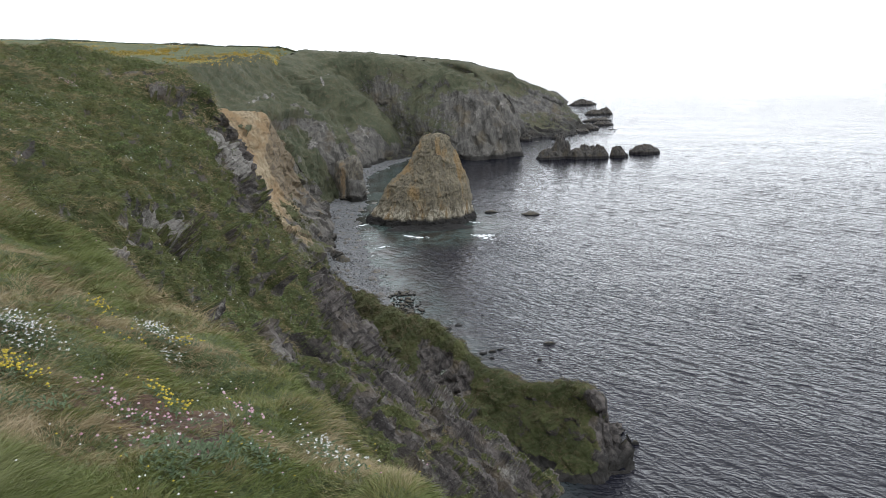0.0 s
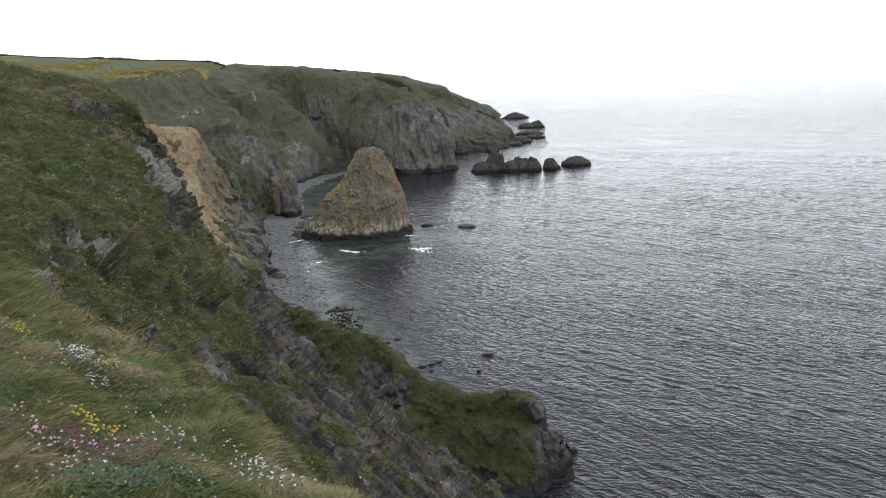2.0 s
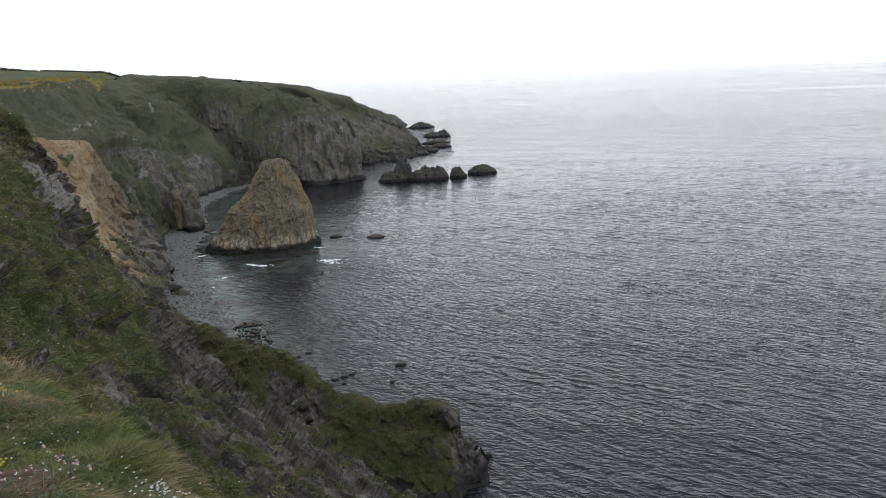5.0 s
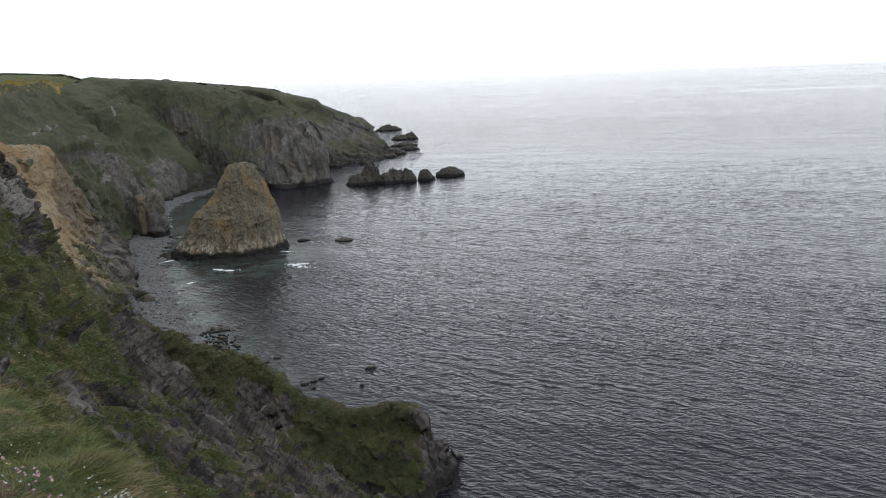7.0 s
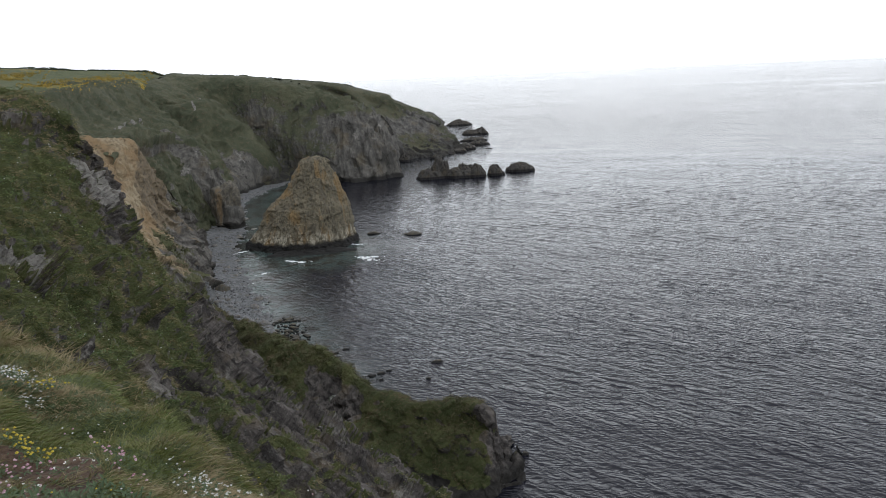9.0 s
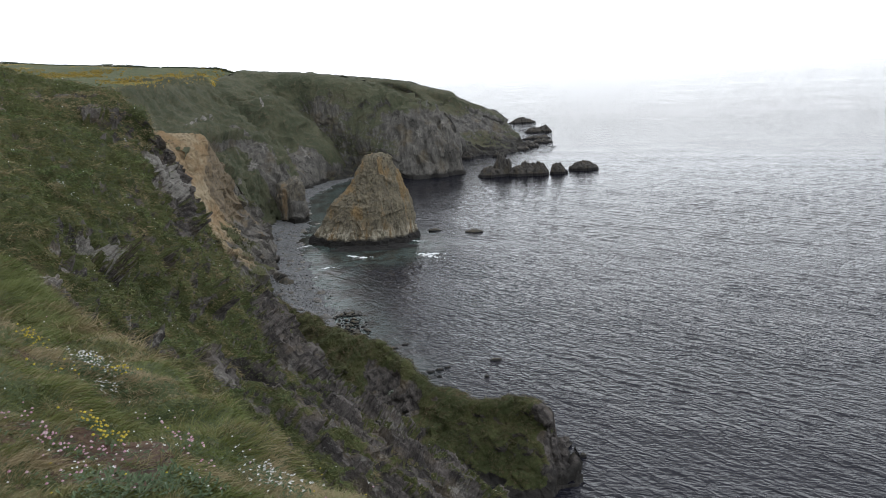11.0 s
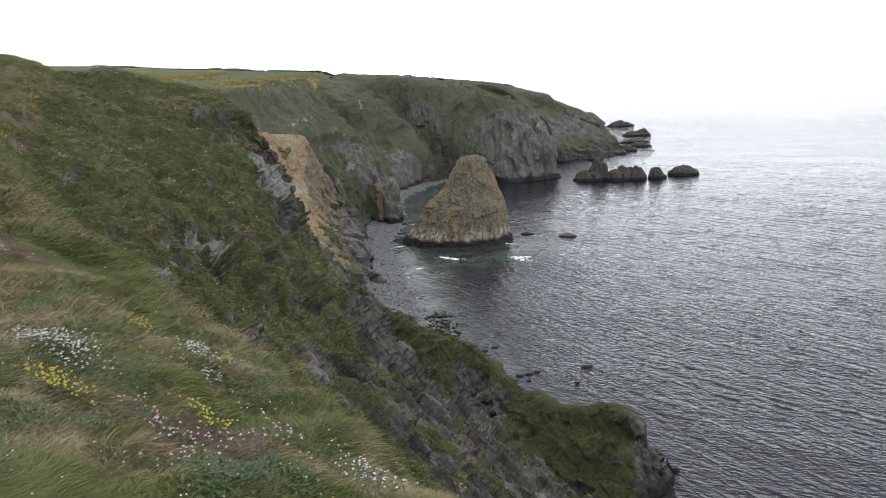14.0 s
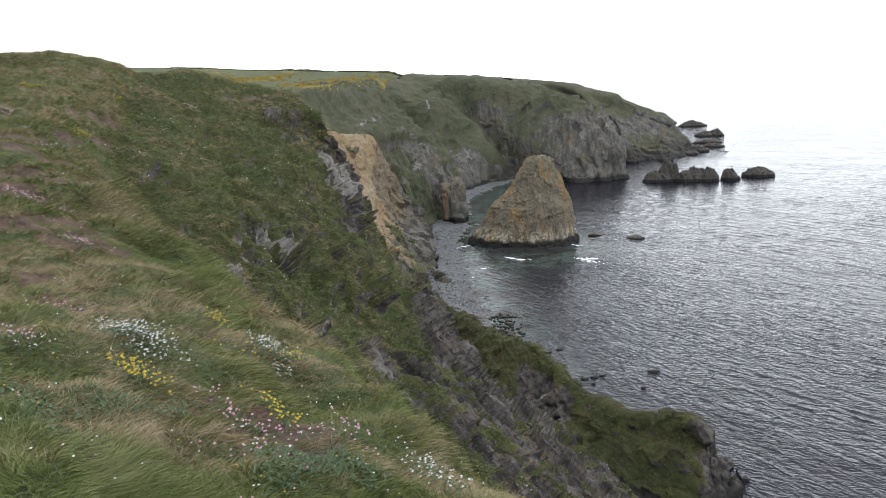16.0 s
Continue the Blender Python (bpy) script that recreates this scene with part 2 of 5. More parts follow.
def grid_normals(g):
    n = np.cross(np.gradient(g, axis=0), np.gradient(g, axis=1))
    n /= np.linalg.norm(n, axis=2, keepdims=True) + 1e-9
    return n


LENS_AT = np.array((0.0, 0.0, EYE_Z))
SHEETS = {}


def loft(name, lines, step, back=(), foot=None, smooth=True):
    """A regular grid through cross lines of the land, finer where the path passes near. back: (metres inland, fall) behind the crest."""
    full = []
    for line in lines:
        p = np.array(line, float)
        extra = []
        for away, fall in back:
            d = p[0, :2] / np.hypot(*p[0, :2])
            extra.insert(0, (*(p[0, :2] + d * away), max(p[0, 2] - fall, -4.0)))
        if extra:
            p = np.vstack([extra, p])
        if foot is not None:
            p = np.vstack([p, (p[-1, 0] * 0.996, p[-1, 1] * 0.996, foot)])
        full.append(p)
    seen = lambda p: (p - LENS_AT) / np.linalg.norm(p - LENS_AT, axis=-1, keepdims=True)
    length = max(np.linalg.norm(np.diff(seen(p), axis=0), axis=1).sum() for p in full)
    nv = int(np.clip(length / step, 12, 520))
    rows = []
    for p in full:
        gaps = np.sqrt(np.linalg.norm(np.diff(p, axis=0), axis=1) * np.linalg.norm(np.diff(seen(p), axis=0), axis=1)) + 1e-6
        along = np.concatenate([[0], np.cumsum(gaps)]) / gaps.sum()
        rows.append(catmull(p, np.interp(np.linspace(0, 1, nv), along, np.arange(len(p)))))
    rows = np.array(rows)
    at = [0.0]
    for k in range(len(rows) - 1):
        wide = np.linalg.norm(seen(rows[k]) - seen(rows[k + 1]), axis=1)
        n = int(np.clip(np.percentile(wide, 80) / step, 4, 260))
        at += list(k + (np.arange(n) + 1) / n)
    return catmull(rows, np.array(at)), np.repeat(np.array(at), nv)


def land(name, grid, skin, roughen, masks, label, category, smooth=True):
    """Roughens a lofted grid along its normals, gives it its masks and links it."""
    grid, u = grid
    nu, nv = grid.shape[:2]
    n = grid_normals(grid)
    if n.reshape(-1, 3)[:, 2].mean() < 0:
        grid, n, u = grid[::-1], -n[::-1], u[::-1]
    p = grid.reshape(-1, 3)
    p = p + n.reshape(-1, 3) * roughen(p, u)[:, None]
    g2 = p.reshape(nu, nv, 3)
    n2 = grid_normals(g2).reshape(-1, 3)
    attrs = {k: np.zeros(len(p)) for k in ("turf", "gorse", "pale", "clay")}
    attrs.update(masks(p, n2, u))
    me = mesh_from(name, p, grid_quads(nu, nv), attrs=attrs, smooth=smooth)
    me.materials.append(skin)
    SHEETS[name] = (p, n2, attrs, nu, nv)
    return tagged(new(name, me), label, category, kind="structure")


NEAR_BANK = (
    ((-14, -6, 49.4), (-5, -5, 48.9), (-1, -4, 48.5), (2, -4, 47.6), (4, -4, 46), (6, -4, 42)),
    ((-14, 0, 49.2), (-5, 0, 48.75), (-1, 0, 48.4), (1.2, 0, 48.1), (2.6, 0, 47.2), (4.2, 0, 43)),
    ((-15.03, 1.42, 49.03), (-2.82, 2.28, 48.63), (-2.33, 2.64, 48.38), (-1.71, 3.41, 47.94), (-0.97, 4.09, 47.48), (-0.39, 4.58, 47.17), (0.25, 4.99, 45.03)),
    ((-15.76, 2.94, 48.91), (-4.59, 3.91, 48.51), (-3.79, 4.55, 48.21), (-2.95, 5.24, 47.75), (-2.01, 5.88, 47.22), (-1.42, 6.45, 46.91), (-0.77, 7.46, 44.38)),
    ((-16.69, 4.87, 48.77), (-6.83, 5.99, 48.37), (-5.57, 6.89, 48.03), (-4.5, 7.62, 47.54), (-3.66, 8.16, 47), (-2.91, 8.78, 46.51), (-2.33, 9.8, 44.14)),
    ((-18.37, 8.34, 48.79), (-10.78, 9.72, 48.39), (-8.6, 10.93, 48), (-7.13, 11.26, 47.61), (-6.12, 11.82, 47.07), (-5.26, 12.44, 46.2), (-4.59, 13.59, 43.58)),
    ((-20.88, 13.52, 49.03), (-16.64, 15.29, 48.63), (-12.99, 16.82, 48.1), (-11.18, 16.64, 47.72), (-9.78, 16.78, 47.12), (-8.73, 17.3, 46.12), (-7.81, 18.3, 43.6)),
    ((-27.7, 20.8, 49.7), (-24.7, 23.1, 49.3), (-18.7, 24.6, 48.7), (-16.71, 24.38, 48.24), (-15.22, 23.84, 47.67), (-14.03, 23.79, 46.69), (-12.64, 23.79, 44.32)),
    ((-41.6, 33.2, 51.1), (-38.6, 36.5, 50.7), (-29.6, 39.5, 50), (-26.1, 38.3, 49.6), (-23.6, 36.6, 48.9), (-21.1, 34.9, 47.8), (-18.5, 33.3, 44.5)),
    ((-59.2, 49.4, 54.2), (-56.2, 53.9, 53.8), (-45.1, 61.1, 53.3), (-40, 60.2, 52.9), (-36.1, 58.7, 52.1), (-32.3, 57.1, 50.9), (-28, 52.6, 46.3)),
    ((-62.8, 52.9, 55.6), (-59.8, 57.6, 55.2), (-48, 65.2, 54.5), (-43, 67.7, 54.4), (-40.4, 68.7, 53.7), (-39, 71.9, 52.4), (-36.4, 72.7, 48.7)),
    ((-78.3, 66.4, 55.2), (-75.3, 72.1, 54.8), (-60.2, 81.5, 53.9), (-54, 84.4, 53.5), (-50.7, 85.7, 52.7), (-47.3, 86.9, 51.2), (-43, 85.8, 47.8)),)

BANK = (
    ((-39.4, 63.8, 51.7), (-28.5, 46.3, 48.3), (-20.6, 33.7, 46.7), (-15.6, 26.4, 45.7), (-11.15, 20.59, 44.91), (-8.84, 17.86, 43.76), (-7.78, 17.09, 40.98)),
    ((-38.5, 72.1, 51.9), (-29.4, 55.1, 48.7), (-21.9, 40.3, 46.2), (-16.6, 31.4, 44.8), (-11.84, 24.14, 44.01), (-9.3, 21.38, 42.52), (-7.78, 20.7, 39.1)),
    ((-36.6, 77.8, 52.1), (-28.8, 61.4, 48.3), (-21.7, 46.1, 45.6), (-15.9, 35.7, 44), (-12.5, 29, 43.4), (-9.94, 26.09, 41.52), (-7.86, 24.86, 39.14), (-6.16, 23.48, 35.52)),
    ((-30.6, 79.3, 49.9), (-25.5, 65.3, 47), (-20.4, 52.2, 44.4), (-15.1, 41.3, 42.7), (-13, 36.6, 41.1), (-10.8, 33.3, 39.2), (-8.3, 31.4, 36.6), (-5.15, 29.48, 33.23), (-3.12, 27.34, 30.69)),
    ((-24.1, 75.7, 48), (-21.7, 69, 45.1), (-18.6, 59.5, 42.6), (-15.6, 51.8, 40.3), (-13.6, 48.2, 37.9), (-11.8, 45.8, 35.1), (-8.3, 43.7, 31.3), (-3.7, 40.3, 27.2), (-0.8, 37.8, 24.1)),
    ((-20.6, 72.7, 45.4), (-19.6, 71.6, 42.7), (-18.6, 69.4, 39.9), (-16.5, 66.8, 36.9), (-14.6, 64.2, 34.3), (-12.3, 61.6, 30.9), (-8.3, 59.1, 25.7), (-2.9, 55.2, 21.4), (1.1, 51, 18.9), (3.9, 46.9, 15)),
    ((-21.1, 78.4, 41.9), (-21.9, 83, 37.9), (-22.8, 92, 33), (-21.2, 96.6, 26.8), (-18.1, 92.2, 23.8), (-13.8, 84.5, 22.2), (-8.3, 77.7, 19.5), (-5.2, 73.1, 17.2), (2, 65, 15.8), (6.4, 59.1, 14.4), (9.8, 54.4, 9.7)),
    ((-26, 114, 21.6), (-24, 117.4, 17.6), (-20.2, 113, 15.1), (-14.9, 105.4, 13.3), (-9.9, 94.3, 10.5), (-5.6, 87.5, 7.4), (3, 78.8, 5.5), (8.1, 70, 4.3), (11.2, 61.7, 1.3)),
    ((-29.9, 140.8, 12.1), (-25.7, 141.8, 9.4), (-21, 137.5, 7.3), (-16.8, 128.9, 3.6), (-10, 115.8, -2.5), (-3.5, 104.5, -6.4)),)

PROMONTORY = (
    ((-24, 158.1, 4.4), (-20.6, 141.6, 4.3), (-17, 126.8, 3.8), (-12.3, 112.7, 1.8), (-6.5, 100.5, -1.6)),
    ((-17.5, 141.4, 6.2), (-15.1, 128.8, 5.7), (-12.7, 118.1, 4.5), (-9.4, 109.4, 1.4), (-3.3, 99.2, -2.6)),
    ((-10.3, 128.4, 6.8), (-8.7, 117.8, 5.5), (-6.6, 109.2, 3.3), (-3.2, 100.3, 1.2), (2, 90.9, -2.2)),
    ((-0.8, 114.8, 7.6), (-0.7, 108.5, 5.4), (0, 103.1, 3.3), (1.1, 96.5, 1.5), (4.7, 88.3, -1.4)),
    ((4.8, 102.3, 6.3), (3.2, 98.3, 3.8), (2.9, 91.9, 2.8), (5.3, 87.1, 0.1), (7.5, 81.2, -2.3)),
    ((10.4, 95.8, 6.4), (9.3, 92.3, 4.4), (8.4, 88.7, 2.3), (8.5, 84.3, -0.5), (9.2, 78.6, -3.4)),
    ((14.9, 92.5, 7.2), (14.4, 88.8, 5.4), (13.6, 85.8, 3.2), (12.7, 82.2, 0.9), (12.7, 77.7, -2.7)),
    ((18.4, 88.2, 7.8), (18.2, 85.5, 5.7), (17.4, 83, 3.4), (16.9, 80.9, 0.7), (16.2, 76.7, -1.9)),
    ((20.3, 86.9, 3.8), (20.2, 85.4, 2.1), (19.6, 83.3, 1.1), (19, 81.3, -0.6), (18.2, 77.2, -2.1)),
    ((22.5, 86.7, 1.6), (22.6, 85.5, 1), (22.3, 84, 0), (21.5, 81.6, -1.4), (20.8, 78.5, -2.9)),)

CLAY_CLIFF = (
    ((-65.7, 199.8, 39.2), (-59.3, 182.2, 31.5), (-52.8, 171.9, 21.9), (-41.6, 156.4, 11.8), (-30.3, 140.7, 5.2)),
    ((-60.5, 203, 37.8), (-54.4, 187.6, 30.8), (-48.7, 177.2, 22.2), (-37.9, 161.7, 10.4), (-27.9, 145.9, 3.5)),
    ((-57.2, 207.9, 36.7), (-51.2, 191.7, 28.7), (-45, 184.4, 19.5), (-36.1, 171.9, 9.2), (-27.3, 156.2, 1.5)),
    ((-48.1, 213.5, 35.1), (-46.9, 201.5, 25.8), (-43.3, 197.3, 16.4), (-34.5, 181.8, 8.2), (-25.7, 164.2, 1.6)),
    ((-47.3, 218.1, 30.6), (-45.3, 211.1, 21.3), (-41, 206.8, 12.3), (-33.4, 191.6, 5.9), (-25, 171.2, 0.9)),
    ((-45.2, 225.4, 22.4), (-43.5, 221.4, 15.6), (-39.3, 216.1, 8.8), (-33, 201.1, 3.7), (-26.4, 182.1, -0.7)),
    ((-41.7, 232.3, 14.6), (-40.6, 230.3, 9.6), (-37.6, 223.4, 5.6), (-32.6, 207.7, 2.1), (-27.4, 188, -0.9)),
    ((-39, 240.1, 6.9), (-37.9, 236.2, 4.4), (-35.1, 224.8, 2.6), (-31.6, 210.4, 0.6), (-28, 191.9, -0.7)),)

MIDDLE_SLOPE = (
    ((-89.9, 233.1, 50.1), (-74.5, 218.1, 44.5), (-62, 208, 37.4), (-56.5, 203.9, 32.1), (-50.9, 197.6, 23.5)),
    ((-94.1, 277.4, 48.7), (-71.7, 252.3, 41.1), (-61.2, 243, 34.8), (-50.8, 234.4, 23.6), (-45.1, 228, 10.2)),
    ((-99.6, 323.6, 50.4), (-70.9, 284.4, 40.6), (-56.2, 262.7, 31.2), (-47.8, 250.5, 19.6), (-42.5, 247.7, 3.7)),
    ((-91.1, 347.9, 50.1), (-69, 310.2, 40.5), (-54.1, 283.5, 30.5), (-45.4, 268.8, 19.2), (-41.8, 261.9, 10), (-38.6, 259.4, -0.7)),
    ((-84, 362.6, 49.6), (-62.2, 329.5, 38.2), (-48.6, 299.4, 29), (-40, 279, 19.9), (-38, 269.9, 10.7), (-36.7, 265.1, -0.3)),
    ((-81.5, 369.9, 49.9), (-59.2, 332.8, 36.7), (-42.6, 297.9, 23.4), (-34.1, 279.3, 15.9), (-31.5, 271.1, 9.2), (-29.9, 265.5, 0.3)),
    ((-79.4, 373.3, 49.7), (-57.7, 338.7, 36.3), (-41.9, 304.3, 23.4), (-31.9, 282.9, 14.5), (-28.8, 274.6, 7.6), (-26.6, 267.3, 0.9)),)

HEADLAND = (
    ((-125, 400, 50.1), (-98, 378, 36), (-80, 358, 20), (-68, 346, 10), (-62, 341, 5), (-58, 337, 0.1)),
    ((-92.5, 399.5, 50.1), (-65.6, 376.7, 34.8), (-51.2, 357.2, 16.7), (-43.5, 345, 7.4), (-40.6, 341, 3.9), (-39, 336.7, 0.1)),
    ((-80.6, 399.9, 49.5), (-56.8, 377.7, 33), (-46, 359.4, 17.7), (-40.2, 346.3, 8.4), (-37.6, 341.7, 3.7), (-36.4, 341.2, 0.4)),
    ((-75.4, 412.8, 50.9), (-50.1, 386.3, 30.9), (-39.3, 373.2, 18.8), (-32.8, 367.9, 10.9), (-30.4, 368.3, 5.3), (-29.8, 372.9, 0.8)),
    ((-71.2, 425.4, 53), (-46.8, 409.4, 35.4), (-33, 398.4, 19.3), (-27.2, 394.6, 10.7), (-21.7, 396.2, 4.4), (-20.6, 402.1, 0.4)),
    ((-57.4, 427.1, 51.7), (-37.9, 411.3, 34.9), (-24.2, 398.9, 18.9), (-17, 393.1, 9), (-14.3, 393.1, 2.5), (-13, 393.7, -0.6)),
    ((-41.2, 420.9, 50.9), (-22.4, 402.5, 34.5), (-9.4, 386.3, 19.3), (-5.3, 380.4, 9.9), (-2.7, 376.5, 3.3), (-1.4, 375.9, 0.2)),
    ((-22.6, 414.5, 48.8), (-4.9, 393.7, 34.1), (7.2, 375.2, 19.5), (9.5, 368.7, 10.6), (10.6, 365.5, 3.4), (11.3, 363.8, 0.9)),
    ((-10.7, 414.2, 46.4), (11.8, 387.3, 34.9), (18.6, 371.3, 23.3), (21.3, 365.3, 13.1), (21.6, 363.1, 4.9), (21.9, 360.9, 0.6)),
    ((-3.4, 419.9, 43.1), (23, 390.4, 31.6), (32.3, 378.2, 24.4), (35.5, 372.7, 15.9), (37.3, 369.7, 5.4), (38.6, 367.1, 0)),
    ((2.6, 437.3, 39.7), (28.6, 412, 27.4), (37.2, 395.7, 19.4), (39.2, 388.6, 10.1), (39.8, 383.4, 3.7), (40.9, 378.6, 1.2)),)

FAR_HEADLAND = (
    ((-125, 400, 50.1), (-98, 378, 36), (-80, 358, 20), (-68, 346, 10), (-62, 341, 5), (-58, 337, 0.1)),
    ((-35.2, 511.9, 49.2), (1.2, 486.8, 38.6), (30.2, 459.4, 23.3), (40, 443, 7.9), (41.8, 428.7, -1.4)),
    ((15.5, 500.9, 43.9), (30.1, 482.1, 32.2), (41.9, 463.3, 20.9), (46.9, 449, 7.1), (49.1, 432.1, -1.4)),
    ((30.2, 498.8, 39.4), (37.2, 487.1, 30), (47.3, 468.5, 17), (52.1, 453.1, 6.5), (56, 438.1, -1.1)),
    ((47.6, 498.7, 35), (51.7, 485.4, 24.3), (55.9, 471.4, 13.1), (58.9, 456, 4.7), (62.8, 442.7, -0.9)),
    ((51, 498.5, 31.4), (57.4, 485.1, 21.3), (62.3, 470.3, 11.3), (66.8, 455.6, 4.1), (69.1, 443.5, -0.3)),
    ((68.1, 501.4, 22.8), (69.9, 489.5, 16.4), (71.9, 475, 9.8), (74.7, 459.5, 4.4), (76.1, 448.3, 0.2)),
    ((79.2, 505.5, 17.1), (81.2, 495.9, 12.7), (83, 482, 7.4), (83.6, 466.6, 3.4), (83.6, 455.5, 0.5)),
    ((85, 508.8, 12.4), (87.3, 499.2, 8.7), (89.4, 487.6, 5.3), (89.7, 475, 3), (90.1, 466.2, 0.8)),)

PLATEAU = (
    ((-111.9, 179.6, 47.8), (-170, 274.1, 50.8), (-290.6, 471.3, 62), (-396.4, 645.1, 74.6), (-508.5, 826.4, 77.2)),
    ((-91.9, 184.2, 48.1), (-127.6, 256.9, 51.1), (-205.8, 416, 58.6), (-296.9, 602.2, 69.6), (-383, 775.6, 70.7)),
    ((-81.9, 207.4, 48.4), (-117, 297.5, 50.9), (-160.8, 410, 55.8), (-220.5, 564.4, 64.3), (-286.8, 732.8, 64.6)),
    ((-89.3, 262.9, 48.2), (-101.8, 315, 50.6), (-123.8, 403.1, 53.4), (-151.4, 520.8, 59.6), (-201.4, 691.3, 58.7)),
    ((-90, 343.5, 49.6), (-92.6, 364.5, 50.5), (-103.7, 421.2, 52.8), (-113.9, 494.1, 57.2), (-153.8, 666.5, 55.9)),
    ((-80.7, 365.7, 47.5), (-81.8, 377.7, 49.8), (-88.4, 424, 52.7), (-91.3, 472.7, 55.3), (-126.1, 651.4, 52.7)),
    ((-77.6, 398.9, 46.5), (-77.2, 413.2, 48), (-75.8, 426.8, 48.9), (-75, 446.8, 50.3), (-102.4, 637.9, 47.9)),)

BEACH = (
    ((-24.5, 418.7, 1.6), (-15.7, 389.3, 0.7), (-12.6, 379.5, 0.2), (-11, 372.9, -0.7)),
    ((-35.1, 396.9, 1.6), (-30.6, 375.8, 0.7), (-23.4, 358, 0.2), (-16.9, 349.6, -0.7)),
    ((-42.9, 348.7, 1.6), (-36.8, 327.6, 0.7), (-31.4, 322.1, 0.2), (-26.6, 323.4, -0.7)),
    ((-41.9, 300.5, 1.6), (-34.4, 284.8, 0.7), (-28.7, 280.9, 0.2), (-25.5, 280.3, -0.7)),
    ((-42.5, 253.3, 1.6), (-33.9, 261.9, 0.7), (-27.8, 260.7, 0.2), (-21.8, 260.1, -0.7)),
    ((-42.3, 234.5, 1.6), (-36.8, 239.9, 0.7), (-29.4, 239.9, 0.2), (-20.2, 238.4, -0.7)),
    ((-40.4, 218, 1.6), (-34.1, 221.4, 0.7), (-27.1, 219.3, 0.2), (-19.2, 214.9, -0.7)),
    ((-32.9, 196.6, 1.6), (-28.4, 196.7, 0.7), (-22.1, 195.4, 0.2), (-15.4, 195.2, -0.7)),
    ((-28.8, 179.1, 1.6), (-24.7, 179.5, 0.7), (-19.1, 178.6, 0.2), (-11.4, 176.1, -0.7)),
    ((-24.7, 164.3, 1.6), (-20.7, 162.7, 0.7), (-14.8, 160, 0.2), (-8, 158.4, -0.7)),
    ((-21, 149.7, 1.6), (-17, 150.5, 0.7), (-12.2, 148.3, 0.2), (-5.8, 146.4, -0.7)),)

CRAG_AT = (-33.0, 271.3)

STACK_AT = (-6.2, 231.3)
REEF = (
    (53.1, 354.3, -1.32, 7.83, 4.7, 6.59, 0),
    (56.4, 354.7, -2.38, 5.22, 3.65, 11.9, 0),
    (67.8, 351.7, -1.65, 8.33, 4.17, 8.24, 0),
    (73, 349.6, -1.51, 4.83, 2.9, 7.57, 0),
    (82.3, 350.5, -1.2, 4.06, 2.43, 5.98, 0),
    (96.8, 359.5, -1.23, 7.06, 4.94, 6.16, 0),
    (127.1, 679.9, -1.27, 11.58, 6.95, 6.37, 0),
    (120.1, 577.7, -1.19, 10.22, 6.13, 5.97, 0),
    (108.2, 525.8, -0.69, 10.01, 6.01, 3.46, 0),
    (105.7, 497.2, -0.75, 7.25, 4.35, 3.75, 0),
    (83.4, 459.7, -0.86, 7.59, 4.56, 4.3, 0),
    (92.3, 473.2, -0.98, 7.27, 4.36, 4.88, 0),
    (49, 429.1, -0.96, 4.34, 3.47, 4.78, 0),
    (67.1, 430.8, -0.72, 3.99, 2.39, 3.62, 0),
    (109.9, 745.2, -1.11, 12.54, 6.27, 5.55, 0),
)
SEA_ROCKS = (
    (27.5, 232.3, -0.43, 2.79, 1.67, 2.16, 0),
    (15.8, 237.8, -0.35, 2.25, 1.35, 1.76, 0),
    (18, 124.7, -0.14, 1.12, 0.67, 0.7, 0),
    (15.3, 117.6, -0.11, 0.46, 0.3, 0.6, 0),
    (6.1, 121.4, -0.11, 0.67, 0.4, 0.56, 0),
    (7.7, 122, -0.14, 0.67, 0.4, 0.68, 0),
    (9.2, 122.8, -0.11, 0.58, 0.35, 0.57, 0),
    (7.5, 119.2, -0.09, 0.47, 0.28, 0.44, 0),
    (23.9, 89.2, -0.24, 0.6, 0.4, 0.85, 0),
    (112.7, 343.8, -0.1, 1.7, 1.02, 0.5, 0),
    (54, 420.7, -0.31, 1.73, 1.04, 1.57, 0),
    (94.6, 463.8, -0.26, 2.38, 1.43, 1.31, 0),
    (106.3, 469.7, -0.27, 2.9, 1.74, 1.33, 0),
    (-25, 182.7, -0.75, 2.15, 1.72, 3.74, 0),
    (0.6, 134, -0.1, 0.53, 0.32, 0.5, 0),
    (2.4, 135.6, -0.1, 0.69, 0.42, 0.5, 0),
)
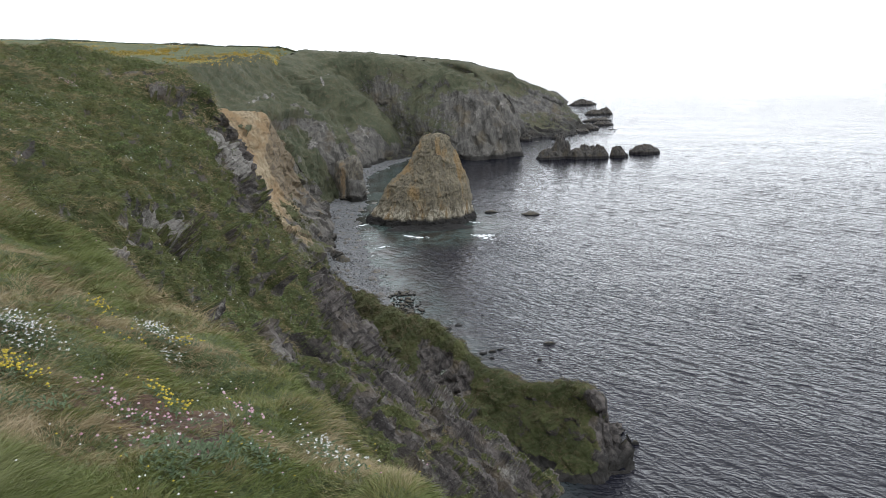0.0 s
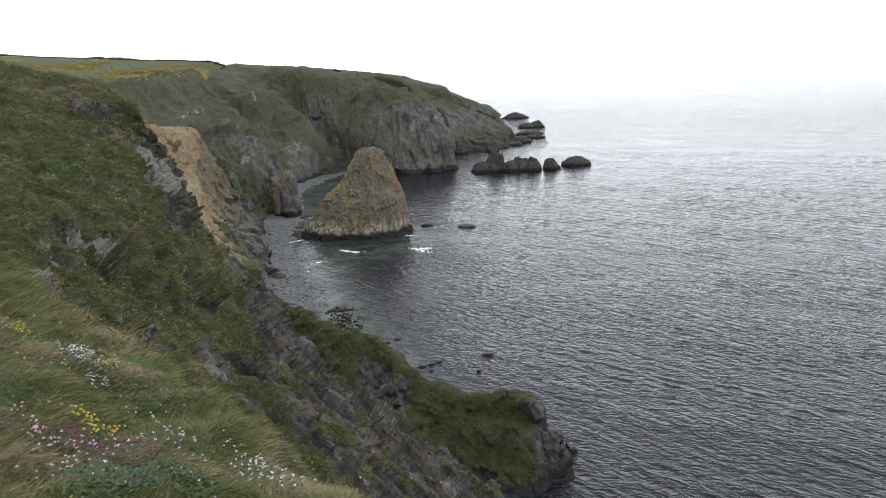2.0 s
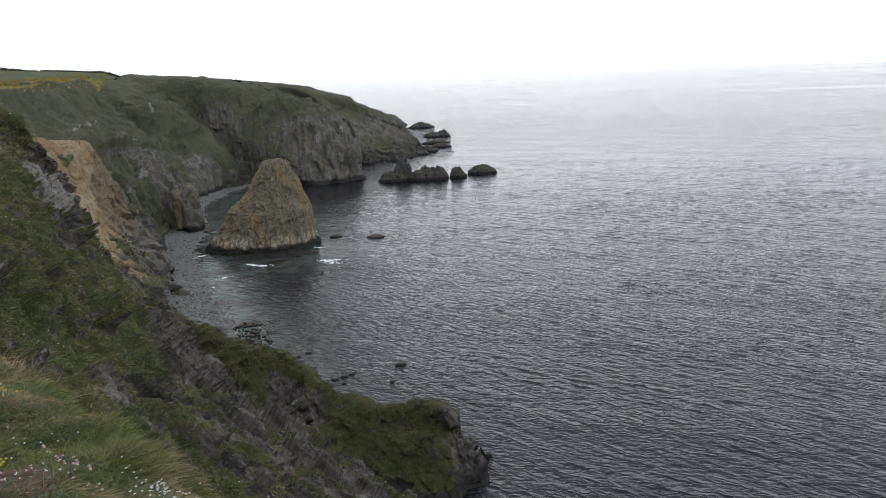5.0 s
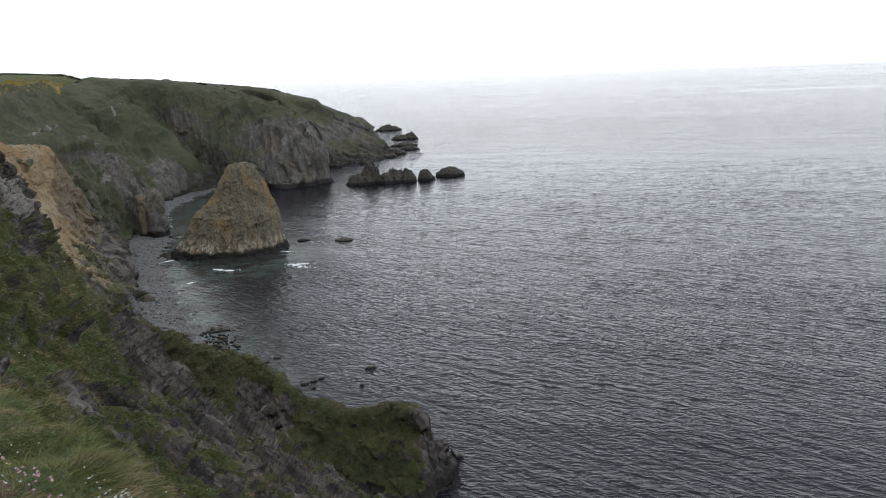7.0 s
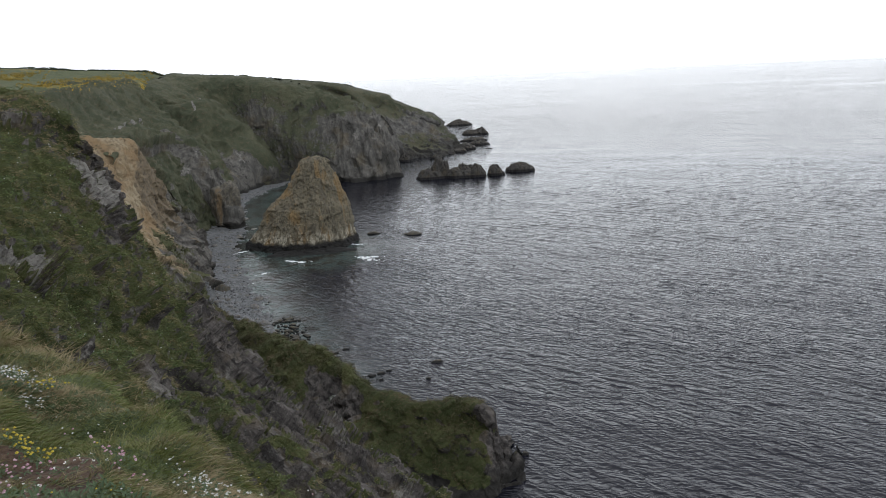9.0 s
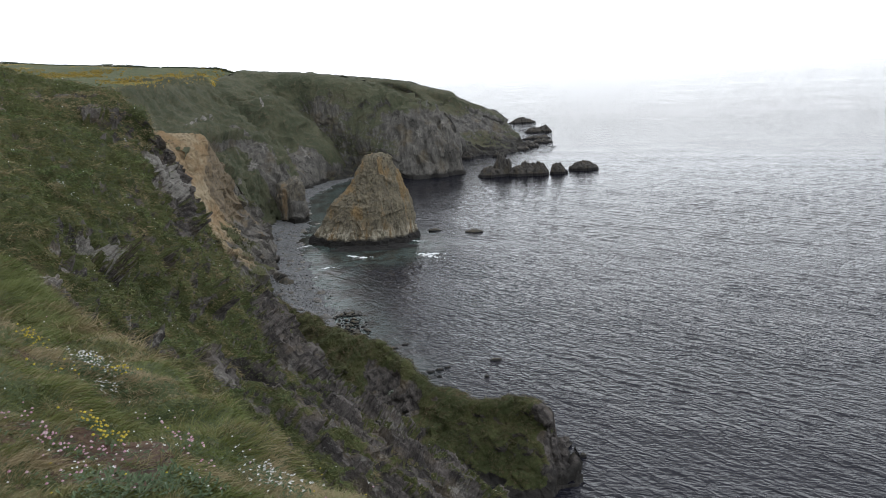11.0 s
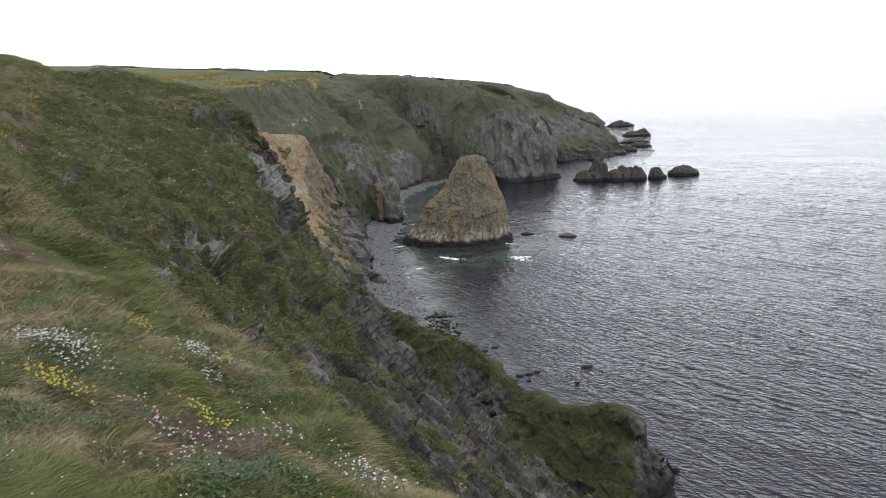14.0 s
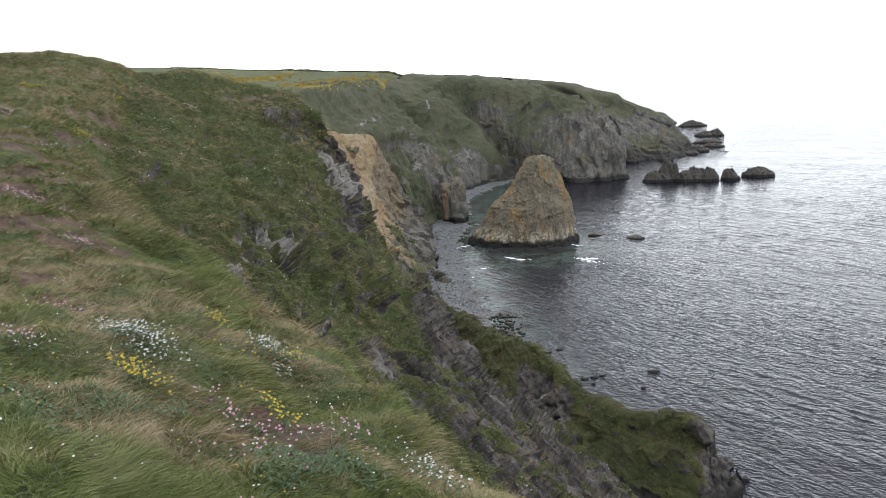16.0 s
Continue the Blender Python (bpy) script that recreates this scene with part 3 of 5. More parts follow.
CLUMPS_A = (
    ("campion", "near_bank", -3.5, 5.8, 0.55, 0.24, -40, 270),
    ("campion", "near_bank", -2.86, 7.24, 0.55, 0.2, -60, 150),
    ("campion", "near_bank", -0.85, 4.69, 0.55, 0.14, -60, 70),
    ("campion", "near_bank", -3.93, 4.88, 0.3, 0.1, 0, 22),
    ("thrift", "near_bank", -6.95, 10.53, 0.3, 0.15, 0, 22),
    ("campion", "near_bank", -9.72, 16.81, 0.5, 0.3, 60, 40),
    ("campion", "near_bank", -8.99, 16.62, 0.5, 0.25, -40, 40),
    ("campion", "cliff_bank", -27.09, 53.21, 0.6, 0.4, 0, 45),
    ("thrift", "cliff_bank", -29.7, 63.46, 0.8, 0.5, 0, 60),
    ("campion", "cliff_bank", -33.39, 62.44, 0.7, 0.3, 0, 40),
    ("campion", "near_bank", -16.75, 24.85, 0.6, 0.3, 0, 45),
    ("campion", "near_bank", -20.58, 28.42, 0.6, 0.25, 0, 45),
    ("campion", "low_promontory", -0.69, 105.1, 0.5, 0.4, 0, 26),
)
CLUMPS_B = (
    ("campion", "cliff_bank", -16.84, 42.34, 0.6, 0.5, 0, 40),
    ("campion", "near_bank", -2.98, 5.55, 0.25, 0.12, 0, 12),
    ("campion", "near_bank", -1.78, 4.17, 0.3, 0.15, 0, 10),
    ("thrift", "near_bank", -1.38, 4.87, 0.4, 0.12, -60, 30),
    ("campion", "cliff_bank", -0.29, 53.58, 0.7, 0.3, 0, 40),
    ("campion", "cliff_bank", -4.33, 57.43, 0.4, 0.3, 0, 16),
    ("vetch", "near_bank", -3.07, 5.03, 0.42, 0.13, -35, 80),
    ("vetch", "near_bank", -2.02, 5.03, 0.3, 0.09, -45, 42),
    ("vetch", "near_bank", -3.74, 8.01, 0.35, 0.15, -60, 36),
    ("vetch", "near_bank", -21.79, 34.2, 0.6, 0.3, 0, 45),
    ("vetch", "near_bank", -34.66, 49.51, 0.8, 0.4, 0, 60),
    ("vetch", "near_bank", -30.17, 53, 0.7, 0.3, 0, 40),
    ("vetch", "near_bank", -3.12, 6.94, 0.3, 0.15, 0, 12),
)
CLUMPS_C = (
    ("vetch", "cliff_bank", -3.28, 31.15, 0.2, 0.1, 0, 14),
    ("vetch", "near_bank", -2.66, 7.28, 0.25, 0.1, 0, 20),
    ("thrift", "near_bank", -10.17, 15.09, 0.8, 0.35, -30, 70),
    ("thrift", "near_bank", -2.14, 4.72, 0.25, 0.12, -40, 26),
    ("thrift", "near_bank", -1.77, 4.05, 0.3, 0.15, 0, 14),
    ("thrift", "near_bank", -10.93, 15.07, 0.7, 0.3, 0, 50),
    ("thrift", "near_bank", -4.63, 6.44, 0.3, 0.15, 0, 16),
    ("thrift", "near_bank", -3.88, 5.01, 0.25, 0.1, 0, 16),
    ("thrift", "near_bank", -2.52, 5.04, 0.3, 0.1, -30, 14),
    ("thrift", "near_bank", -1.87, 4.65, 0.3, 0.15, -30, 16),
    ("thrift", "near_bank", -25.35, 34.42, 0.8, 0.4, 0, 40),
    ("campion", "near_bank", -1.61, 4.64, 0.2, 0.1, 0, 10),
)
CLUMPS = CLUMPS_A + CLUMPS_B + CLUMPS_C
HERBS = (
    (-2.72, 3.24, 0.28, 130),
    (-3.04, 3.84, 0.3, 120),
    (-2.97, 3.4, 0.35, 120),
    (-1.42, 4.01, 0.2, 90),
    (-1.49, 3.71, 0.2, 80),
    (-1.22, 4.19, 0.22, 90),
    (-2.58, 4.52, 0.2, 40),
    (-2.86, 4.31, 0.25, 50),
)
OUTCROPS_A = (
    ("cliff_bank", -14.11, 36.54, 0.95, 0.7, 0.5, 0, 25, -20),
    ("cliff_bank", -11.73, 26.34, 0.5, 0.7, 0.7, 0, 10, 20),
    ("cliff_bank", -12.44, 29.97, 0.7, 0.6, 0.3, 0, 30, 0),
    ("cliff_bank", -9.58, 27.49, 0.7, 0.45, 0.35, 0, 30, -20),
    ("cliff_bank", -9.55, 39.25, 0.5, 0.35, 0.3, 0, 35, -10),
    ("cliff_bank", -18.98, 53.84, 0.4, 0.3, 0.22, 0, 0, 0),
    ("cliff_bank", -9.52, 28.01, 0.4, 0.3, 0.2, 0, 20, 40),
    ("cliff_bank", -4.99, 36.85, 1, 0.5, 0.5, 0, 40, -20),
    ("cliff_bank", -2.04, 38.5, 1.3, 0.9, 0.8, 0, 40, -30),
    ("cliff_bank", -8.36, 47.99, 0.8, 0.4, 0.5, 0, 40, -20),
)
OUTCROPS_B = (
    ("cliff_bank", -27.99, 72.56, 0.7, 0.5, 0.35, 0, 0, 0),
    ("cliff_bank", -29.53, 63.19, 0.6, 0.4, 0.35, 0, 0, 0),
)
OUTCROPS = OUTCROPS_A + OUTCROPS_B
SURF = (
    (-6, 207.3, 5, 3, -20, 0.3),
    (12.5, 205.5, 6.0, 7.5, 60, 0.23),
    (-15.7, 197.9, 7, 1.8, 25, 0.28),
    (9.5, 224.2, 4, 2, 0, 0.28),
    (-9.2, 209.7, 8, 2.6, -20, 0.29),
    (-19.4, 188.6, 5, 1.4, 20, 0.32),
    (-26.3, 198.4, 8, 2, 30, 0.3),
    (-24.3, 225.5, 8, 2, 30, 0.3),
    (-31.1, 212.1, 8, 2, 60, 0.3),
)


# the grassy bank on which the camera stands
def worn(p):
    """Where the turf has slipped and red-brown soil shows."""
    bare = np.zeros(len(p))
    for x, y, r in ((-1.75, 4.35, 0.55), (-2.2, 5.0, 0.3), (-12.6, 17.6, 1.3), (-15.0, 22.5, 1.4), (-11.0, 13.5, 0.8), (-18.6, 25.4, 1.6), (-6.2, 8.2, 0.35), (-21.0, 36.0, 1.2), (-9.4, 11.6, 0.5), (-11.4, 15.4, 0.9), (-19.7, 29.9, 1.3), (-8.5, 11.7, 0.8), (-16.6, 22.1, 1.1), (-25.1, 42.1, 1.7), (-26.4, 40.8, 1.7), (-13.7, 19.3, 1.0), (-7.2, 10.9, 0.8)):
        bare = np.maximum(bare, smoothstep(np.hypot(p[:, 0] - x, p[:, 1] - y) + r * 4.0 * (fbm(p, r * 0.8, 4, 0.65, 9) - 0.5), r, r * 0.4))
    return bare


land("near_bank", loft("near_bank", NEAR_BANK, 0.0066), near_turf,
     lambda p, u: (fbm(p, 3.0, 4, 0.5, 1) - 0.5) * 0.9 * smoothstep(np.hypot(p[:, 0], p[:, 1]), 1, 12) + ((fbm(p, 0.75, 3, 0.5, 7) - 0.5) * 0.36 + (0.5 - np.abs(fbm(p, 1.6, 2, 0.5, 8) - 0.5) * 2.6) * 0.22) * smoothstep(np.hypot(p[:, 0], p[:, 1]), 1, 4) - 0.42 * smoothstep(np.hypot(p[:, 0], p[:, 1]), 40, 60),
     lambda p, n, u: {"turf": 0.60 + 1.3 * (fbm(p, 1.2, 3, 0.5, 5) - 0.36) - 0.9 * worn(p)},
     "flowery clifftop grass bank sloping to the sea", "grass bank")

RIB = (1, -0.5, -0.94)
DOWN = (0.15, -0.15, -1)


def scars(p, spots):
    """Fresh pale rock-fall scars: long blotches running down the slope."""
    pale = np.zeros(len(p))
    for x, z, wide, high, lean in spots:
        a = (p[:, 0] - x - lean * (p[:, 2] - z)) / wide
        pale = np.maximum(pale, 0.5 * smoothstep(np.hypot(a, (p[:, 2] - z) / high) + 1.4 * (fbm(p, wide * 1.5, 3, 0.6, 19) - 0.5), 1.0, 0.5))
    return pale



def bank_bare(p, u):
    """How bare of turf the cliff bank is: rock below a line that falls away from the camera, and on its outer end."""
    line = np.interp(u, (0, 1, 2, 3, 4, 5, 6, 7, 8), (28, 29, 31, 31.5, 30, 28, 28.5, 20, 14))
    bare = smoothstep(p[:, 2] + 16 * (fbm(stretched(p, RIB, 3), 4, 4, 0.6, 17) - 0.5), line + 2.0, line - 2.0)
    head = smoothstep(np.abs(u - 5.4), 1.0, 0.4) * smoothstep(np.abs(p[:, 2] + 5 * (fbm(p, 4, 3, 0.5, 18) - 0.5) - 41.5), 4.5, 2.2)
    end = smoothstep(u, 6.6, 7.4) * smoothstep(p[:, 2], 25, 32) * 0.9
    face = smoothstep(np.hypot(np.hypot(p[:, 0] + 9.5, (p[:, 1] - 68) * 0.8), p[:, 2] - 25) + 6 * (fbm(p, 3, 3, 0.5, 16) - 0.5), 8.5, 6)
    return np.clip(np.maximum(np.maximum(bare, face), np.maximum(head, end)), 0, 1)


# single rocks and faces that show through the bank's turf: place, reach, paleness
BANK_ROCKS = ((-17.4, 65.5, 41.2, 2.1, 0.6), (-18.6, 67.3, 42.6, 1.9, 0.6), (-16.2, 64.6, 38.6, 2.0, 0.4), (-11.7, 26.3, 43.7, 0.9, 0.8), (-13.8, 36.7, 42.1, 1.3, 0.7), (-12.6, 30.5, 42.8, 0.8, 0.3),
              (-9.5, 27.5, 40.8, 0.8, 0.5), (-10.0, 40.5, 34.7, 1.5, 0.2), (-9.0, 38.2, 34.2, 2.0, 0.1), (-24.0, 69.5, 47.0, 1.2, 0.4), (-14.6, 47.5, 38.5, 0.8, 0.3), (-12.9, 52.0, 35.0, 1.0, 0.2))


def bank_rock(p):
    """0..1 on the single rocks, and how pale they are."""
    on, pale = np.zeros(len(p)), np.zeros(len(p))
    ragged = fbm(stretched(p, RIB, 2.0), 1.3, 4, 0.6, 190) - 0.5
    for x, y, z, r, white in BANK_ROCKS:
        near = smoothstep(np.sqrt(((p - (x, y, z)) ** 2).sum(1)) + 2.4 * r * ragged, r * 1.25, r * 0.75)
        on, pale = np.maximum(on, near), np.maximum(pale, near * white)
    return on, pale


def mounds(p):
    """Tussock mounds of the bank: high on their tops, low in the hollows between."""
    return 0.42 - np.abs(fbm(p, 1.3, 2, 0.5, 4) - 0.5) * 3.0


def bank_relief(p, u):
    single = bank_rock(p)[0]
    bare = np.maximum(bank_bare(p, u), single)
    q = stretched(p, RIB, 2.0)
    # slabs lying along the dip, broken across into blocks
    rock = (ridged(q, 7.0, 4, 0.5, 11) - 0.6) * 2.2 + facets(stretched(p, RIB, 5.0), 1.5, 12) * 2.3 + facets(q, 1.3, 10) * 0.7 + facets(stretched(p, RIB, 3.0), 0.5, 15) * 0.5
    slab = smoothstep(np.hypot(np.hypot(p[:, 0] + 9.5, (p[:, 1] - 68) * 0.8), p[:, 2] - 25), 11, 6)
    rock = rock + slab * (facets(stretched(p, (0.35, -0.2, -1), 6.0), 1.6, 16) * 1.8 + (ridged(stretched(p, (0.35, -0.2, -1), 5.0), 3.0, 3, 0.5, 13) - 0.6) * 1.6)
    turf = (fbm(p, 6.0, 3, 0.5, 2) - 0.5) * 2.6 + (fbm(p, 1.9, 4, 0.6, 3) - 0.5) * 2.0 + mounds(p) * 0.8
    return (bare * rock + (1 - bare) * turf) * (1 - 0.4 * smoothstep(p[:, 2], 43, 48)) + single * (0.25 + 0.7 * facets(stretched(p, RIB, 2.0), 0.8, 191)) - 0.6 * smoothstep(p[:, 2], 49.8, 51.6)


def bank_masks(p, n, u):
    single, pale = bank_rock(p)
    bare = bank_bare(p, u)
    ledges = fbm(stretched(p, RIB, 4.0), 1.8, 4, 0.55, 5) - 0.5
    turf = 1.0 - 0.80 * bare + (1.0 + 1.4 * bare) * ledges + 0.8 * (n[:, 2] - 0.55) - 0.55 * smoothstep(fbm(p, 1.6, 3, 0.55, 6), 0.60, 0.68)
    return {"turf": np.minimum(turf, 1.0 - 1.1 * single + 0.5 * ledges), "pale": np.maximum(pale, 0.45 * smoothstep(fbm(p, 4.0, 3, 0.5, 8), 0.52, 0.68))}


land("cliff_bank", loft("cliff_bank", BANK, 0.0014, ((22, 14), (6, 2))), bank_skin, bank_relief, bank_masks,
     "steep cliff bank of grey rock under rough turf", "cliff", smooth=False)

land("low_promontory", loft("low_promontory", PROMONTORY, 0.0014, ((14, 12), (6, 3.6)), -4.0), bank_skin,
     lambda p, u: (ridged(p, 6.0, 4, 0.5, 21) - 0.6) * 1.3 + facets(p, 2.4, 22) * 0.7 + (fbm(p, 1.2, 3, 0.6, 23) - 0.5) * 0.7,
     lambda p, n, u: {"turf": 0.88 + 1.3 * (fbm(p, 4.0, 3, 0.5, 25) - 0.5) + 0.5 * (n[:, 2] - 0.5) - 1.0 * np.where(u > 4.2, smoothstep(p[:, 2], 1.3, 0.3), smoothstep(p[:, 2], 2.6, 0.8))
                      - 1.6 * smoothstep(np.abs(u - 3.2) + 1.2 * (fbm(p, 3, 3, 0.5, 28) - 0.5), 1.0, 0.5) * smoothstep(p[:, 2], 6.6, 5.2) - 0.8 * smoothstep(u + 2.0 * (fbm(p, 3, 3, 0.5, 26) - 0.5), 6.9, 7.5)},
     "low mossy rock promontory running into the sea", "promontory")

MID_SCARS = ((-58.6, 37.8, 1.0, 2.2, -0.4), (-44.4, 20.5, 1.5, 3.2, -0.15), (-42.0, 24.0, 0.8, 2.5, -0.4))
HEAD_SCARS = ((-55.0, 38.8, 1.2, 4.0, -0.45), (-34.5, 14.8, 2.3, 4.0, -0.8), (31.5, 23.3, 1.5, 3.0, 0.0), (18.8, 20.5, 1.5, 2.6, 0.0))

land("clay_cliff", loft("clay_cliff", CLAY_CLIFF, 0.0015, ((20, 8), (6, 1)), -4.0), clay_skin,
     lambda p, u: (fbm(p, 14.0, 4, 0.5, 31) - 0.5) * 3.0 + facets(p, 4.5, 32) * (0.5 + 1.6 * smoothstep(u, 4.0, 5.0) + smoothstep(p[:, 2], 18, 8)) + (fbm(p, 2.5, 4, 0.6, 33) - 0.5) * 1.4 + (ridged(stretched(p, DOWN, 3.0), 6.0, 4, 0.55, 34) - 0.6) * 2.2,
     lambda p, n, u: {"turf": 0.10 + 0.9 * (fbm(p, 6.0, 3, 0.5, 35) - 0.5) + 0.3 * (n[:, 2] - 0.5) + 0.25 * smoothstep(u, 4.6, 5.2) * smoothstep(p[:, 2], 8, 16) + 0.4 * smoothstep(u, 5.0, 3.5) * smoothstep(p[:, 2], 16, 11),
                      "clay": (0.62 + 0.38 * smoothstep(u + 1.6 * (fbm(p, 7, 4, 0.6, 36) - 0.5), 3.7, 3.0)) * smoothstep(p[:, 2] + 14 * (fbm(p, 8, 3, 0.5, 37) - 0.5), 6, 11) * smoothstep(u + 1.6 * (fbm(p, 5, 4, 0.6, 38) - 0.5), 5.9, 5.2)},
     "collapsed cliff face of ochre clay and grey rock", "cliff", smooth=False)

SPUR_A = ((-80.3, 327.1, 45.6), (-63.7, 310, 35.5), (-53.7, 301.5, 29.1), (-45.9, 291.7, 26.4), (-37.9, 274.9, 18.1), (-31, 264, 4))
SPUR_B = ((-58.9, 383.3, 36.7), (-44.4, 370.5, 24.8), (-37, 370, 18.9), (-31.1, 362.8, 10.3), (-27.8, 355.9, 4.4))
GULLY = ((-72, 352, 44), (-56, 338, 33), (-45, 318, 25), (-37, 300, 17), (-32, 290, 8))


def aside(p, line):
    """Metres to the side of a falling line, seaward positive, and 0..1 within its span of heights."""
    q = np.array(line)[::-1]
    off = p[:, 0] - np.interp(p[:, 2], q[:, 2], q[:, 0])
    return off, smoothstep(p[:, 2], q[-1, 2] + 3, q[-1, 2] - 3)


def spur(p, line, wide, high):
    off, within = aside(p, line)
    return high * within * np.exp(-np.abs(off / wide) ** 1.3)


def flank(p, line, lo, hi, top, seed):
    """Bare rock beside a spur's crest, from lo to hi metres seaward of it and below top."""
    off, within = aside(p, line)
    off = off + 3 * (fbm(p, 4, 3, 0.55, seed) - 0.5)
    return smoothstep(off, lo - 1, lo + 1) * smoothstep(off, hi + 1.5, hi - 1.5) * smoothstep(p[:, 2] + 8 * (fbm(p, 5, 3, 0.5, seed + 1) - 0.5), top + 2, top - 2)


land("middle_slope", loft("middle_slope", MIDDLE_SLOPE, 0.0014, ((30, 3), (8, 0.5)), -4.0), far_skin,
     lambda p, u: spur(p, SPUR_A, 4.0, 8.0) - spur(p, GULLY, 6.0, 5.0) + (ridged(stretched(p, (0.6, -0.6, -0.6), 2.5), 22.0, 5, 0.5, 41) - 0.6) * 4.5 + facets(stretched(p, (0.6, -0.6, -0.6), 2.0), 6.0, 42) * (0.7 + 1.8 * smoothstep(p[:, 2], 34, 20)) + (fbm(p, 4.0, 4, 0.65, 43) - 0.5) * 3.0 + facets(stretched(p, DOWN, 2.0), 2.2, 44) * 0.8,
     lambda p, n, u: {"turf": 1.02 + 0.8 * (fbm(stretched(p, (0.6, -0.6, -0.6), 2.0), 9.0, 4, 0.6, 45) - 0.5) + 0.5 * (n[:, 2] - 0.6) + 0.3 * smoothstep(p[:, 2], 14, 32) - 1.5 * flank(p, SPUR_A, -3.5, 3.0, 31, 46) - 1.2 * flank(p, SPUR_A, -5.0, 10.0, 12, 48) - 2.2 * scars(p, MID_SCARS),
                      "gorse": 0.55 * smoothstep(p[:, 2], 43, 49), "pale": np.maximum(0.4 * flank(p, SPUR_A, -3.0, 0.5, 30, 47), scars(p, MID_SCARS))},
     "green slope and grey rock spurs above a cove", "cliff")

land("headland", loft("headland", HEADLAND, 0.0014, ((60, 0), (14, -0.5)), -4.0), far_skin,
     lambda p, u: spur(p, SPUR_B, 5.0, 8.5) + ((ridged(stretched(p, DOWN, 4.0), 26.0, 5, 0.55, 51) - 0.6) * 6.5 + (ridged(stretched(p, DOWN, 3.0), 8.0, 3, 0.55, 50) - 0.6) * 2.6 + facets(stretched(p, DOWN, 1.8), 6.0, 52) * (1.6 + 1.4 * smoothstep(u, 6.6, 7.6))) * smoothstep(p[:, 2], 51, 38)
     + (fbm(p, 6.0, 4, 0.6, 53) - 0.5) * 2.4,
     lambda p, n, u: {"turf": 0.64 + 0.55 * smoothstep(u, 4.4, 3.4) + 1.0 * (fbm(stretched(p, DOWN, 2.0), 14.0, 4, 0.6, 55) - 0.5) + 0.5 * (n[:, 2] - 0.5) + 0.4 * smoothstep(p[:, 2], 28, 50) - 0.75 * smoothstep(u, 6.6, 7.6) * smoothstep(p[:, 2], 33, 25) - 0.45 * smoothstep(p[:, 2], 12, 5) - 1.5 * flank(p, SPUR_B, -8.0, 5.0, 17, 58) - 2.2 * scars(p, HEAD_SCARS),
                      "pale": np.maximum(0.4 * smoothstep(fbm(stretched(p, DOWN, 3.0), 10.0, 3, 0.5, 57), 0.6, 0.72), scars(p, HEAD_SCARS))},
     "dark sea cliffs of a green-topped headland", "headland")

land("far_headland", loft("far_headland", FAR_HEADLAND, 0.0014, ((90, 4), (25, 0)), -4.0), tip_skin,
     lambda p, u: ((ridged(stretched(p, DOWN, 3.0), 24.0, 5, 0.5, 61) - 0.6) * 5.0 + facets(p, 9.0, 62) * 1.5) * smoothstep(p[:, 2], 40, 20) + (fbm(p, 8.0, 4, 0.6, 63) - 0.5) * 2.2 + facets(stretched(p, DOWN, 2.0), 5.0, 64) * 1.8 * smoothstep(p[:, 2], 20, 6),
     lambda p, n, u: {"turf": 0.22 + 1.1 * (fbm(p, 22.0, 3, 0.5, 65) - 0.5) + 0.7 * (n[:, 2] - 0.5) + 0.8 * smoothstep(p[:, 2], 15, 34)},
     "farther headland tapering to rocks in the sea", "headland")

land("clifftop_fields", loft("clifftop_fields", PLATEAU, 0.003, ((-10, 12),)), field_skin,
     lambda p, u: (fbm(p, 20.0, 4, 0.5, 71) - 0.5) * 1.0,
     lambda p, n, u: {"turf": np.full(len(p), 1.2), "gorse": 0.62 * smoothstep(fbm(p * (1, 0.4, 1), 30, 3, 0.5, 73), 0.42, 0.6)},
     "clifftop pasture with yellow gorse scrub", "field")

land("beach", loft("beach", BEACH, 0.0018, ((12, -1.5),), -3.0), shingle,
     lambda p, u: (fbm(p, 1.6, 3, 0.6, 81) - 0.5) * 0.7,
     lambda p, n, u: {"turf": np.full(len(p), -1.0)},
     "shingle and cobble foreshore below the cliffs", "beach")


# the land behind, under and inland of what the lofted sheets show
gx, gy = np.meshgrid(np.linspace(-900, 60, 160), np.linspace(-420, 900, 180), indexing="ij")
level = np.interp(gy, (-420, 0, 60, 200, 350, 450, 600, 900), (46, 47.5, 49, 47, 46, 45, 45, 43)) - 3.0
brink = np.interp(gy, (-420, -60, -8, 20, 60, 120, 200, 300, 420, 470, 540, 680, 900), (-6, -6, -8, -34, -52, -66, -86, -130, -140, -130, -110, -60, -40))
gz = level + (-6 - level) * smoothstep(gx, brink, brink + 34)
flat = np.stack([gx, gy, gz], -1).reshape(-1, 3)
flat[:, 2] += (fbm(flat, 30, 3, 0.5, 75) - 0.5) * 2.0
me = mesh_from("inland_ground", flat, grid_quads(*gx.shape), attrs={"turf": np.full(len(flat), 1.2), "gorse": np.zeros(len(flat)), "pale": np.zeros(len(flat)), "clay": np.zeros(len(flat))})
me.materials.append(far_skin)
tagged(new("inland_ground", me), "rough green pasture running inland from the cliffs", "ground", kind="structure")

